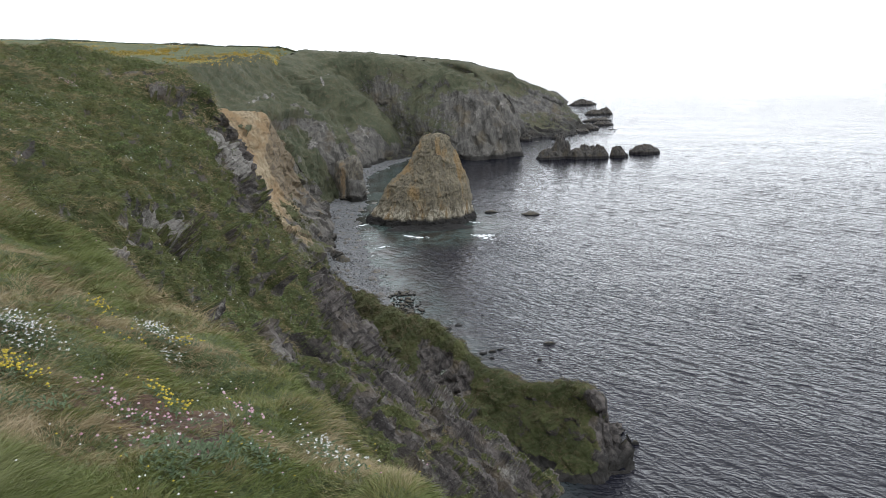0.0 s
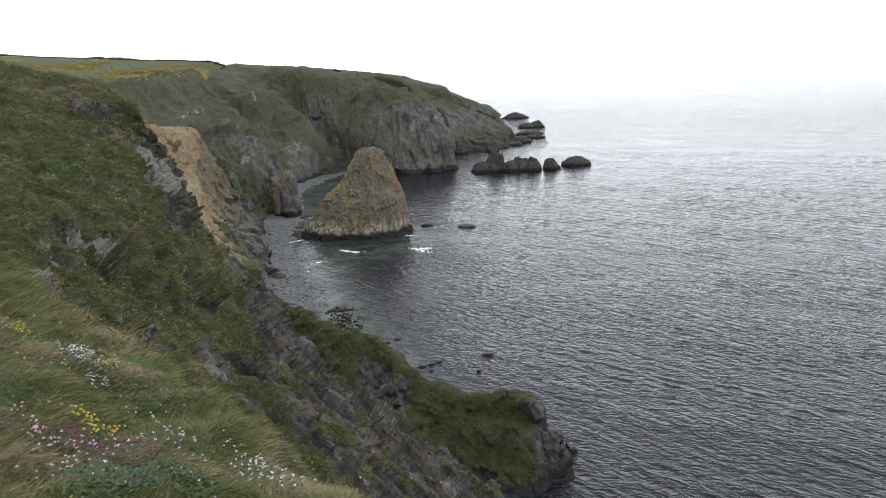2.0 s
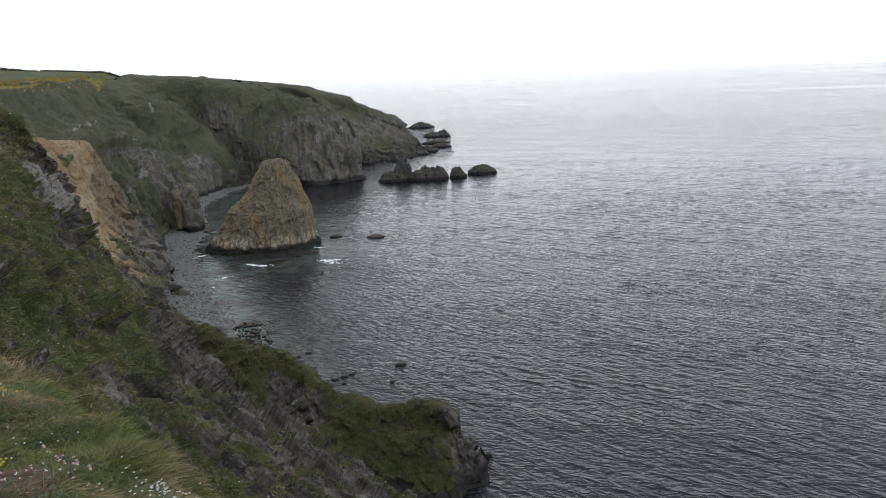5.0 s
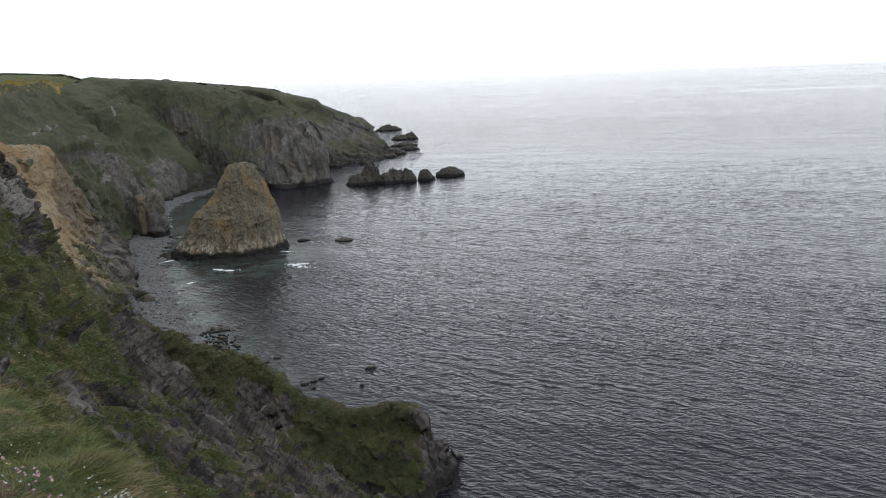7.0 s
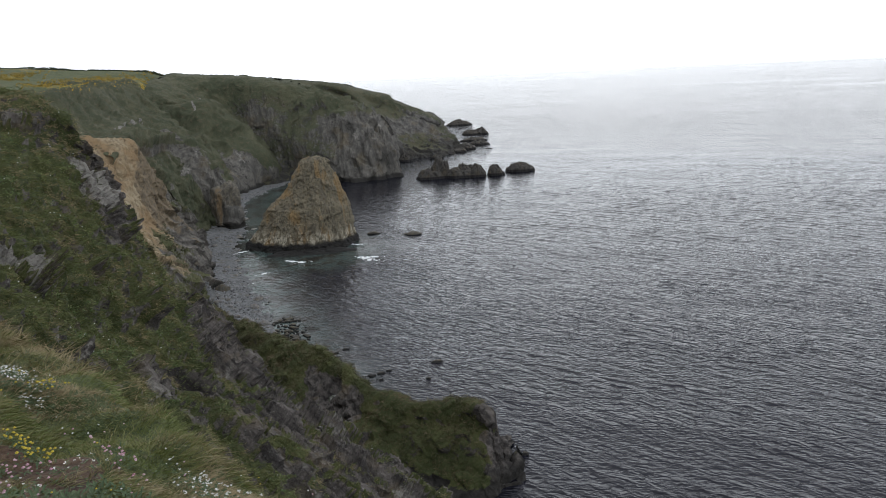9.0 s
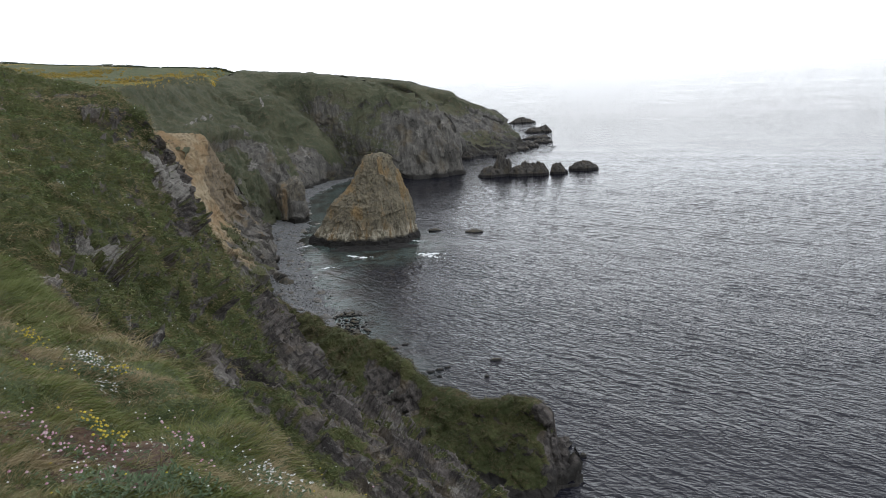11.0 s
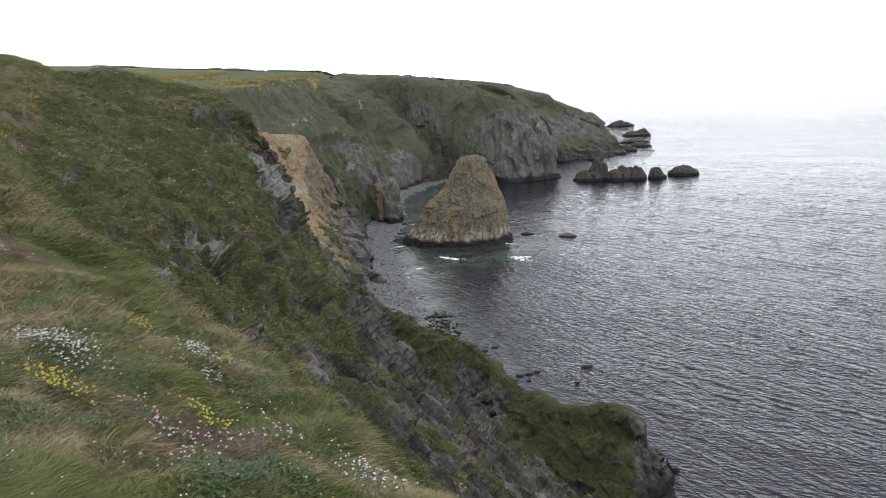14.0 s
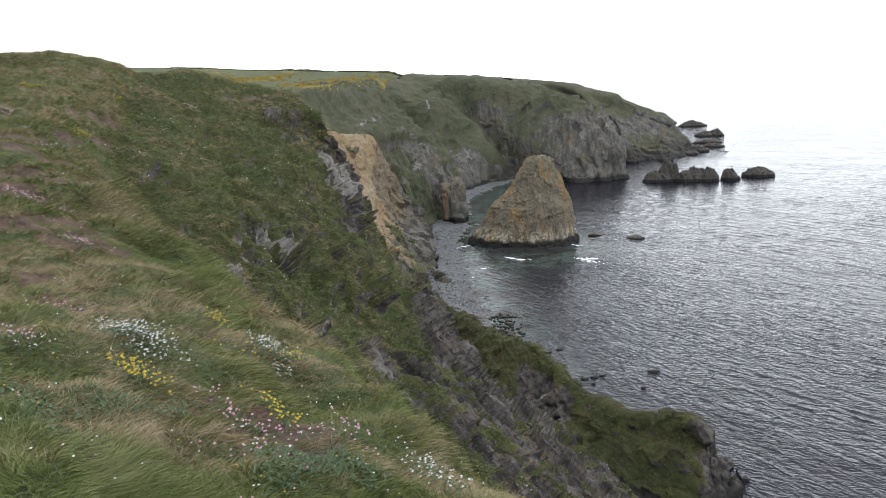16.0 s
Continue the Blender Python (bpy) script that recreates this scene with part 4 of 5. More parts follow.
# ---- sea ----
def sea_material():
    m, g = material("sea_water")
    pos = g.add("ShaderNodeNewGeometry").outputs["Position"]

    def ripples(turned, long, short, detail, rough, at=None):
        flat = g.add("ShaderNodeMapping", {"Vector": at or pos, "Rotation": (0, 0, radians(turned)), "Scale": (long, short, 1)}, vector_type="TEXTURE").outputs[0]
        return g.noise(flat, 1.0, detail, rough)

    slick = ripples(-12, 500.0, 110.0, 4.0, 0.6)
    shallow = g.attr("shallow")
    colour = g.mix(g.step(slick, 0.4, 0.65), (0.0075, 0.0080, 0.0130), (0.0105, 0.0108, 0.017))
    weed = ripples(40, 9.0, 5.0, 4.0, 0.65)
    bottom = g.mix(g.step(weed, 0.44, 0.60), (0.062, 0.085, 0.078), (0.022, 0.02, 0.015))
    colour = g.mix(shallow, colour, bottom)

    def crests(n, high):
        """Peaked wave crests along the middle level of a noise."""
        ridge = g.math("SUBTRACT", 1.0, g.math("ABSOLUTE", g.math("MULTIPLY_ADD", n, 2.0)))
        ridge.node.inputs[1].links[0].from_node.inputs[0].links[0].from_node.inputs[2].default_value = -1.0
        return g.math("MULTIPLY", ridge, high)

    out = g.add("ShaderNodeVectorMath", {0: pos}, operation="LENGTH").outputs["Value"]
    # the crests lean down the wind
    lean = g.math("ADD", crests(ripples(-57, 6.0, 1.75, 1.0, 0.5), 0.50), crests(ripples(-20, 2.8, 1.1, 1.0, 0.5), 0.35))
    blown = g.add("ShaderNodeVectorMath", {0: (-0.45, -0.85, 0.0), "Scale": lean}, operation="SCALE").outputs[0]
    blown = g.add("ShaderNodeVectorMath", {0: pos, 1: blown}, operation="ADD").outputs[0]
    heights = g.math("ADD", crests(ripples(-57, 6.0, 1.75, 2.0, 0.5, blown), 0.33), crests(ripples(-20, 2.8, 1.1, 2.0, 0.5, blown), 0.22))
    heights = g.math("ADD", heights, g.math("MULTIPLY", ripples(-35, 1.1, 0.5, 3.0, 0.6, blown), 0.12))
    middle = g.math("SUBTRACT", 1.0, g.math("MULTIPLY", g.math("MULTIPLY", g.step(out, 170.0, 260.0), g.step(out, 520.0, 430.0)), 0.35))
    heights = g.math("MULTIPLY", heights, middle)
    gust = g.math("MULTIPLY_ADD", g.step(ripples(-30, 60.0, 22.0, 3.0, 0.55), 0.35, 0.65), 0.5)
    gust.node.inputs[2].default_value = 0.75
    breeze = g.step(g.math("ADD", out, g.math("MULTIPLY", ripples(-20, 900.0, 300.0, 3.0, 0.5), 300.0)), 820.0, 1000.0)
    streak = g.step(ripples(-25, 1700.0, 170.0, 3.0, 0.5), 0.50, 0.74)
    calm = g.math("MINIMUM", g.math("MAXIMUM", g.math("DIVIDE", 170.0, out), 0.80), 1.0)
    calm = g.math("ADD", calm, g.math("MULTIPLY", g.step(out, 450.0, 800.0), 0.8))
    calm = g.math("MULTIPLY", calm, g.math("SUBTRACT", 1.0, g.math("MULTIPLY", shallow, 0.55)))
    glassy = g.math("SUBTRACT", 1.0, g.math("MULTIPLY", breeze, g.math("ADD", 0.25, g.math("MULTIPLY", streak, 0.6))))
    heights = g.math("MULTIPLY", heights, g.math("MULTIPLY", g.math("MULTIPLY", calm, gust), glassy))
    finish(g, colour, 0.04, ((heights, 1.0, 1.0),), 0.5, {"IOR": 1.225})
    return m


sea_water = sea_material()
ring = np.concatenate([np.linspace(20, 58, 12), np.arange(60, 190, 0.34), np.arange(190, 320, 0.60), np.arange(320, 470, 1.0), np.geomspace(471, 4960, 50)])
turn = np.concatenate([np.linspace(radians(-60), radians(-11), 26), np.arange(radians(-10.8), radians(48), 0.0034), np.linspace(radians(48.5), radians(190), 30)])
rr, aa = np.meshgrid(ring, turn, indexing="ij")
sea_grid = np.stack([rr * np.sin(aa), rr * np.cos(aa), np.zeros_like(rr)], -1)
flat = sea_grid.reshape(-1, 3)
edge_x = np.interp(flat[:, 1], (90, 145, 180, 228, 256, 320, 370, 400), (4, -8, -15, -18, -20, -21, -5, 2))
cove = smoothstep(flat[:, 0], edge_x + 16, edge_x - 4) * smoothstep(flat[:, 1], 425, 398)
reach = np.hypot(flat[:, 0] - STACK_AT[0], (flat[:, 1] - STACK_AT[1] + 10) * 0.9)
cove = np.maximum(cove, 0.8 * smoothstep(reach, 30, 17))


def waves(p, calm):
    """Peaked wind waves: two crossing families of trochoids that come and go in groups."""
    dice = np.random.default_rng(31)
    swell = 0.55 + 0.40 * smoothstep(np.hypot(p[:, 0], p[:, 1]), 130, 260)
    moved = np.zeros_like(p)
    for mean, wide, count, shortest, longest, steep in ((36, 13, 14, 1.9, 4.6, 0.026), (70, 22, 24, 1.25, 2.9, 0.027)):
        for k in range(count):
            length = shortest * (longest / shortest) ** dice.random()
            way = radians(mean + wide * dice.normal())
            c, w, f = math.cos(way), math.sin(way), 2 * math.pi / length
            phase = f * (p[:, 0] * c + p[:, 1] * w) + dice.random() * 6.28
            group = 0.35 + 1.3 * vnoise(np.column_stack([p[:, 0], p[:, 1], np.full(len(p), 7.0 * k + mean)]) / (5.0 * length), 180)
            high = steep / f * group * calm * swell
            moved[:, 2] += high * np.cos(phase)
            moved[:, 0] -= 0.8 * high * np.sin(phase) * c
            moved[:, 1] -= 0.8 * high * np.sin(phase) * w
    return p + moved


open_water = (rr.ravel() > 59) & (rr.ravel() < 470) & (np.abs(aa.ravel() - radians(18.6)) < radians(29.8))
flat[open_water] = waves(flat[open_water], ((1 - 0.5 * cove) * smoothstep(rr.ravel(), 470, 380) * smoothstep(rr.ravel(), 59, 64))[open_water])
me = mesh_from("sea", flat, grid_quads(*rr.shape)[:, ::-1], attrs={"shallow": cove})
me.materials.append(sea_water)
tagged(new("sea", me), "calm grey-blue sea with small ripples", "sea", kind="structure")


# ---- rocks in the sea ----
def rock_material(name, dark, light, stain, size, tide=1.6, salt=0.7):
    m, g = material(name)
    pos = g.add("ShaderNodeNewGeometry").outputs["Position"]
    z = g.add("ShaderNodeSeparateXYZ", {0: pos}).outputs[2]
    coarse, fine, grain = g.noise(pos, 1.0 / size, 4.0, 0.6), g.noise(pos, 5.0 / size, 5.0, 0.65), g.noise(pos, 22.0 / size, 3.0, 0.7)
    drips = g.noise(g.add("ShaderNodeMapping", {"Vector": pos, "Scale": (size * 0.12, size * 0.12, size * 0.8)}, vector_type="TEXTURE").outputs[0], 1.0, 4.0, 0.6)
    colour = g.mix(g.step(fine, 0.35, 0.65), dark, light)
    seep = g.noise(g.add("ShaderNodeMapping", {"Vector": pos, "Scale": (size * 0.5, size * 0.5, size * 3.0)}, vector_type="TEXTURE").outputs[0], 1.0, 5.0, 0.6)
    colour = g.mix(g.math("MULTIPLY", g.step(seep, 0.50, 0.62), 0.8), colour, stain)
    colour = g.mix(g.math("MULTIPLY", g.step(drips, 0.58, 0.75), 0.5), colour, tuple(c * 0.4 for c in dark))
    splash = g.math("MULTIPLY", g.step(z, tide * 3.6, tide * 1.6), g.step(drips, 0.44, 0.56))
    colour = g.mix(g.math("MULTIPLY", splash, salt), colour, (0.46, 0.42, 0.33))
    colour = g.mix(g.math("MULTIPLY", g.step(grain, 0.58, 0.72), 0.45), colour, tuple(c * 0.45 for c in dark))
    wet = g.step(g.math("ADD", z, g.math("MULTIPLY", fine, -tide)), tide * 0.9, tide * 0.35)
    colour = g.mix(wet, colour, (0.018, 0.017, 0.016))
    cells = g.add("ShaderNodeTexVoronoi", {"Vector": g.add("ShaderNodeMapping", {"Vector": pos, "Rotation": (0.1, 0.15, 0.4), "Scale": (size * 0.16, size * 0.16, size * 0.42)}, vector_type="TEXTURE").outputs[0], "Scale": 1.0}, feature="DISTANCE_TO_EDGE").outputs["Distance"]
    colour = g.mix(g.math("MULTIPLY", g.step(cells, 0.05, 0.0), g.math("MULTIPLY", g.step(coarse, 0.4, 0.6), 0.7)), colour, tuple(c * 0.3 for c in dark))
    finish(g, colour, 0.85, ((coarse, 0.6, size * 0.12), (fine, 0.8, size * 0.07), (grain, 0.7, size * 0.02)), 0.25)
    return m


stack_rock = rock_material("ochre_stack_rock", (0.130, 0.114, 0.083), (0.205, 0.176, 0.122), (0.25, 0.165, 0.075), 9.0, 1.9)
crag_rock = rock_material("cove_crag_rock", (0.09, 0.082, 0.07), (0.18, 0.16, 0.125), (0.21, 0.145, 0.08), 7.0, 1.2, 0.2)
reef_rock = rock_material("dark_reef_rock", (0.040, 0.037, 0.034), (0.092, 0.084, 0.074), (0.085, 0.07, 0.05), 5.0, 1.0, 0.0)
awash_rock = rock_material("rock_awash", (0.05, 0.047, 0.04), (0.11, 0.10, 0.085), (0.10, 0.085, 0.055), 1.5, 0.22, 0.0)
boulder_rock = rock_material("grey_boulder_rock", (0.10, 0.095, 0.09), (0.22, 0.21, 0.20), (0.14, 0.12, 0.095), 1.5, 0.15)


def sea_stack(x, y):
    """A blunt pyramid with a steeper seaward side; left and right reach per height."""
    heights = np.array((-4, 0, 1.8, 3.6, 7.5, 10.8, 12.6, 15.2, 18, 20.8, 22.8, 24.0, 24.7))
    left = np.array((-18, -16.8, -15.0, -13.4, -11.4, -9.4, -6.9, -4.2, -2.4, -0.9, 0.0, 0.9, 2.0))
    right = np.array((18, 16.8, 15.2, 14.8, 14.6, 14.2, 13.6, 12.2, 11.2, 9.9, 9.0, 7.9, 6.6))
    zz = np.linspace(-4, 24.6, 190)
    aa = np.linspace(0, 2 * math.pi, 340, endpoint=False)
    lo, hi = np.interp(zz, heights, left), np.interp(zz, heights, right)
    mid, half = (lo + hi) / 2, (hi - lo) / 2
    # a cross-section of a few broad faces that meet in edges, turning a little with height
    reach = np.full((len(zz), len(aa)), 9.0)
    for face, away in ((8, 1.0), (62, 0.97), (118, 0.95), (176, 1.0), (212, 0.86), (249, 0.80), (296, 0.86), (332, 0.93)):
        d = aa[None, :] - radians(face) - 0.006 * (zz[:, None] - 12) * math.sin(face)
        d = (d + math.pi) % (2 * math.pi) - math.pi
        reach = np.where(np.abs(d) < 1.4, np.minimum(reach, away / np.maximum(np.cos(d), 0.1)), reach)
    px = mid[:, None] + half[:, None] * reach * np.cos(aa)
    py = (half[:, None] * 0.78 + 0.6) * reach * np.sin(aa)
    p = np.stack([px, py, np.repeat(zz[:, None], len(aa), 1)], -1).reshape(-1, 3)
    out = np.stack([(p[:, 0] - np.repeat(mid, len(aa))), p[:, 1] / 0.72, np.full(len(p), 3.0)], 1)
    out /= np.linalg.norm(out, axis=1, keepdims=True)
    q = stretched(p, (0.12, 0.05, 1), 3.2)
    p = p + out * ((ridged(q, 7.0, 5, 0.55, 91) - 0.62) * 1.1 + facets(p, 4.2, 94) * 0.5 + facets(q, 1.7, 92) * 0.6 + facets(stretched(p, (0, 0, 1), 2.0), 0.6, 93) * 0.36)[:, None]
    i = np.arange(len(p)).reshape(len(zz), len(aa))
    j = np.roll(i, -1, 1)
    quads = np.stack([i[:-1], j[:-1], j[1:], i[1:]], -1).reshape(-1, 4)
    p = np.vstack([p, p[i[-1]].mean(0) + (0, 0, 0.5)])
    tris = np.stack([i[-1], j[-1], np.full(len(aa), len(p) - 1)], -1)
    me = mesh_from("rock_pinnacle", p, quads, tris)
    me.materials.append(stack_rock)
    ob = new("rock_pinnacle", me)
    ob.location, ob.scale = (x, y, 0), (1.03, 1.03, 1.04)
    nu, nv = 90, 50
    g = np.stack(np.meshgrid(np.linspace(-1.2, 1.2, nu), np.linspace(-1.2, 1.2, nv), indexing="ij"), -1).reshape(-1, 2)
    k = np.column_stack([g[:, 0] * 12.5 + 2.5, g[:, 1] * 4.2 - 11.8, np.zeros(len(g))])
    body = 1 - (np.hypot(g[:, 0], g[:, 1]) + 0.5 * (fbm(k, 3.5, 3, 0.6, 96) - 0.5)) ** 2.2
    k[:, 2] = np.where(body > 0, np.clip(body, 0, 1) ** 0.5 * (0.7 + 0.5 * facets(k, 2.0, 97)), body * 2) - 0.1
    ledge = mesh_from("ledge", k, grid_quads(nu, nv))
    ledge.materials.append(reef_rock)
    foot = new("ledge", ledge)
    foot.parent = ob
    tagged(foot, "black weed-covered ledge at the waterline")
    return tagged(ob, "tall ochre and grey rock stack standing in the sea", "sea stack")


ball = bmesh.new()
bmesh.ops.create_icosphere(ball, subdivisions=5, radius=1.0)
BALL = np.array([v.co[:] for v in ball.verts])
BALL_TRIS = np.array([[v.index for v in f.verts] for f in ball.faces])
ball.free()
coarse_ball = bmesh.new()
bmesh.ops.create_icosphere(coarse_ball, subdivisions=3, radius=1.0)
SMALL = np.array([v.co[:] for v in coarse_ball.verts])
SMALL_TRIS = np.array([[v.index for v in f.verts] for f in coarse_ball.faces])
coarse_ball.free()


def rock_shape(size, seed, rugged=0.5, small=False, square=0.0):
    """A broken boulder of half-lengths size; square: how slab-like."""
    b = SMALL if small else BALL
    b = b * (1 - square + square / np.abs(b).max(1, keepdims=True) * 0.85)
    k = b * (1 + rugged * (facets(b + 3.7 * seed, 0.75, seed) * 0.55 + facets(b + 1.3 * seed, 0.33, seed + 3) * 0.22 + (fbm(b + seed, 0.8, 3, 0.5, seed) - 0.5) * 0.8))[:, None]
    return k * np.array(size)


def rock(name, x, y, z, size, seed, skin, label, category, rugged=0.5, turned=0.0, small=False, group="", square=0.0):
    me = mesh_from(name, rock_shape(size, seed, rugged, small, square), tris=SMALL_TRIS if small else BALL_TRIS, smooth=True)
    me.materials.append(skin)
    ob = new(name, me)
    ob.matrix_basis = pose(x, y, z, 0, 0, turned)
    return tagged(ob, label, category, group)


sea_stack(*STACK_AT)
rock("sea_crag", CRAG_AT[0], CRAG_AT[1], 5.0, (5.2, 6.5, 10.5), 33, crag_rock, "ochre-stained crag at the foot of the cove cliffs", "crag", 0.42, 20, square=0.55)
def reef_rock_mass(x, y, a, b, high, seed):
    """A jagged islet: a rough mound whose foot goes under the water."""
    nu, nv = 72, 48
    g = np.stack(np.meshgrid(np.linspace(-1.25, 1.25, nu), np.linspace(-1.25, 1.25, nv), indexing="ij"), -1).reshape(-1, 2)
    p = np.column_stack([g[:, 0] * a, g[:, 1] * b, np.zeros(len(g))])
    size = max(a * 0.6, 1.0)
    r = np.hypot(g[:, 0], g[:, 1]) + 0.5 * (fbm(p, size, 3, 0.6, seed) - 0.5)
    body = np.clip(1 - r**2.2, -0.6, 1)
    crag = 0.34 + 0.75 * fbm(p + seed * 5, size * 1.1, 4, 0.55, seed + 2) + 0.22 * facets(p + seed, size * 0.6, seed + 4) + 0.07 * facets(p + seed, size * 0.22, seed + 5)
    p[:, 2] = np.where(body > 0, high * body**0.6 * crag, body * 3.0) - 0.15
    p[:, :2] += (facets(p + 3, size * 0.4, seed + 7) * size * 0.12)[:, None]
    me = mesh_from("reef_rock", p, grid_quads(nu, nv))
    me.materials.append(reef_rock)
    ob = new("reef_rock", me)
    ob.location = (x, y, 0)
    return tagged(ob, "dark jagged reef rock breaking the sea surface", "rock", "rocks in the sea")


for k, (x, y, z, a, b, c, turned) in enumerate(REEF):
    reef_rock_mass(x, y, a, b, c, 3 + 9 * k)
for k, (x, y, z, a, b, c, turned) in enumerate(SEA_ROCKS):
    rock("sea_rock", x, y, z, (a, b, c * (0.65 if y < 340 else 0.35)), 40 + k, awash_rock, "small dark rock awash in the sea", "rock", 0.6, turned, True, "rocks in the sea")


# ---- plants ----
def plant_material(name, dark, mid, pale, gloss=0.55):
    """Colour runs from dark green to pale by the attribute dry and by chance from blade to blade."""
    m, g = material(name)
    chance = g.add("ShaderNodeNewGeometry").outputs["Random Per Island"]
    dry = g.math("ADD", g.attr("dry"), g.math("MULTIPLY", g.math("SUBTRACT", chance, 0.5), 0.55))
    colour = g.mix(g.step(dry, 0.0, 0.5), dark, mid)
    colour = g.mix(g.step(dry, 0.45, 0.95), colour, pale)
    colour = g.mix(g.step(dry, -0.1, -0.5), colour, (0.21, 0.222, 0.092))
    finish(g, colour, gloss, (), 0.25)
    return m


def plain_material(name, colour, other, rough=0.6):
    m, g = material(name)
    chance = g.add("ShaderNodeNewGeometry").outputs["Random Per Island"]
    finish(g, g.mix(chance, colour, other), rough, (), 0.3)
    return m


grass_skin = plant_material("clifftop_grass", (0.108, 0.134, 0.034), (0.162, 0.158, 0.055), (0.31, 0.245, 0.145))
tuft_skin = plant_material("bank_grass", (0.082, 0.102, 0.029), (0.140, 0.128, 0.048), (0.255, 0.198, 0.112), 0.7)
mat_skin = plant_material("promontory_mat", (0.050, 0.051, 0.021), (0.080, 0.072, 0.035), (0.15, 0.115, 0.068), 0.8)
herb_skin = plain_material("herb_leaf", (0.055, 0.09, 0.04), (0.10, 0.135, 0.065))
white_petal = plain_material("white_petal", (0.66, 0.66, 0.64), (0.52, 0.53, 0.50))
yellow_petal = plain_material("yellow_petal", (0.50, 0.40, 0.04), (0.36, 0.28, 0.03))
pink_petal = plain_material("pink_petal", (0.42, 0.20, 0.27), (0.56, 0.40, 0.44))
hedge_skin = plain_material("hedge_leaf", (0.03, 0.04, 0.02), (0.05, 0.06, 0.028), 0.8)
bank_herb_skin = plain_material("bank_herb_leaf", (0.06, 0.10, 0.03), (0.11, 0.15, 0.05), 0.6)
scrub_skin = plain_material("scrub_leaf", (0.055, 0.062, 0.03), (0.10, 0.095, 0.05), 0.9)
gorse_skin = plain_material("gorse_bloom", (0.34, 0.22, 0.02), (0.16, 0.13, 0.03), 0.8)
rng = np.random.default_rng(5)


def sample(sheet, count, weight):
    """Random places on a sheet of land: points, normals and turf there."""
    p, n, attrs, nu, nv = SHEETS[sheet]
    g, gn, gt = p.reshape(nu, nv, 3), n.reshape(nu, nv, 3), attrs["turf"].reshape(nu, nv)
    area = np.linalg.norm(np.cross(g[1:, :-1] - g[:-1, :-1], g[:-1, 1:] - g[:-1, :-1]), axis=2)
    w = (area * weight(g[:-1, :-1].reshape(-1, 3), gn[:-1, :-1].reshape(-1, 3), gt[:-1, :-1].ravel()).reshape(area.shape)).ravel()
    pick = rng.choice(len(w), count, p=w / w.sum())
    i, j = np.unravel_index(pick, area.shape)
    a, b = rng.random((count, 1)), rng.random((count, 1))
    at = (1 - a) * ((1 - b) * g[i, j] + b * g[i, j + 1]) + a * ((1 - b) * g[i + 1, j] + b * g[i + 1, j + 1])
    return at, gn[i, j], gt[i, j]


def unit(v):
    return v / (np.linalg.norm(v, axis=1, keepdims=True) + 1e-9)


WIND = np.array((0.22, -0.08, 0.0))


def blades(name, root, normal, length, width, dry, droop, skin, label, category, segments=2, up=0.6, comb=None, loose=0.5):
    """Tapered bent blades, one loose strip each."""
    k = len(root)
    jitter = rng.normal(0, loose, (k, 3)) + (0 if comb is None else comb)
    way = unit(normal * (1 - up) + np.array((0, 0, up)) + jitter + WIND * rng.random((k, 1)))
    side = unit(np.cross(way, unit(rng.normal(0, 1, (k, 3))))) * width[:, None] * 0.5
    fall = (unit(jitter * (1, 1, 0) + WIND * 0.6) * (1, 1, 0) + np.array((0, 0, -0.45))) * droop
    L = length[:, None]
    if segments == 2:
        mid, tip = root + way * L * 0.55 + fall * L * 0.12, root + way * L * 0.9 + fall * L * 0.5
        v = np.stack([root - side, root + side, mid + side * 0.8, mid - side * 0.8, tip], 1).reshape(-1, 3)
        o = np.arange(k)[:, None] * 5
        quads, tris, per = o + (0, 1, 2, 3), o + (3, 2, 4), 5
    else:
        v = np.stack([root - side, root + side, root + way * L * 0.9 + fall * L * 0.4], 1).reshape(-1, 3)
        quads, tris, per = None, np.arange(k * 3).reshape(-1, 3), 3
    me = mesh_from(name, v, quads, tris, {"dry": np.repeat(dry, per)}, smooth=False)
    me.materials.append(skin)
    return tagged(new(name, me), label, category, kind="stuff")


def downhill(n):
    """The way that water runs on ground of that normal, longer the steeper it is."""
    return np.column_stack([n[:, 0] * n[:, 2], n[:, 1] * n[:, 2], -(n[:, 0] ** 2 + n[:, 1] ** 2)])


def lie(p, size, seed):
    """How the grass lies: a level vector that swirls from tuft to tuft."""
    a = fbm(p, size, 2, 0.5, seed) * 4.0 * math.pi
    return np.column_stack([np.cos(a), np.sin(a), np.zeros(len(p))])


def dryness(p):
    """How withered the grass is: mottled, greener in the hollow behind the brink."""
    hollow = smoothstep(np.hypot(p[:, 0] + 16, (p[:, 1] - 31) * 0.8), 14, 4)
    return 0.58 + 2.3 * (fbm(p, 0.8, 3, 0.6, 101) - 0.5) + 0.9 * (fbm(p, 4.5, 2, 0.5, 102) - 0.5) - 0.32 * hollow - 0.16 * smoothstep(p[:, 0], -2.6, -1.4) * smoothstep(p[:, 1], 12, 8)


def far(p):
    return np.hypot(p[:, 0], p[:, 1])


def in_view(p, lo=-46, hi=40):
    az = np.degrees(np.arctan2(p[:, 0], p[:, 1]))
    return ((az > lo) & (az < hi) & (p[:, 1] > 0.3)).astype(float)


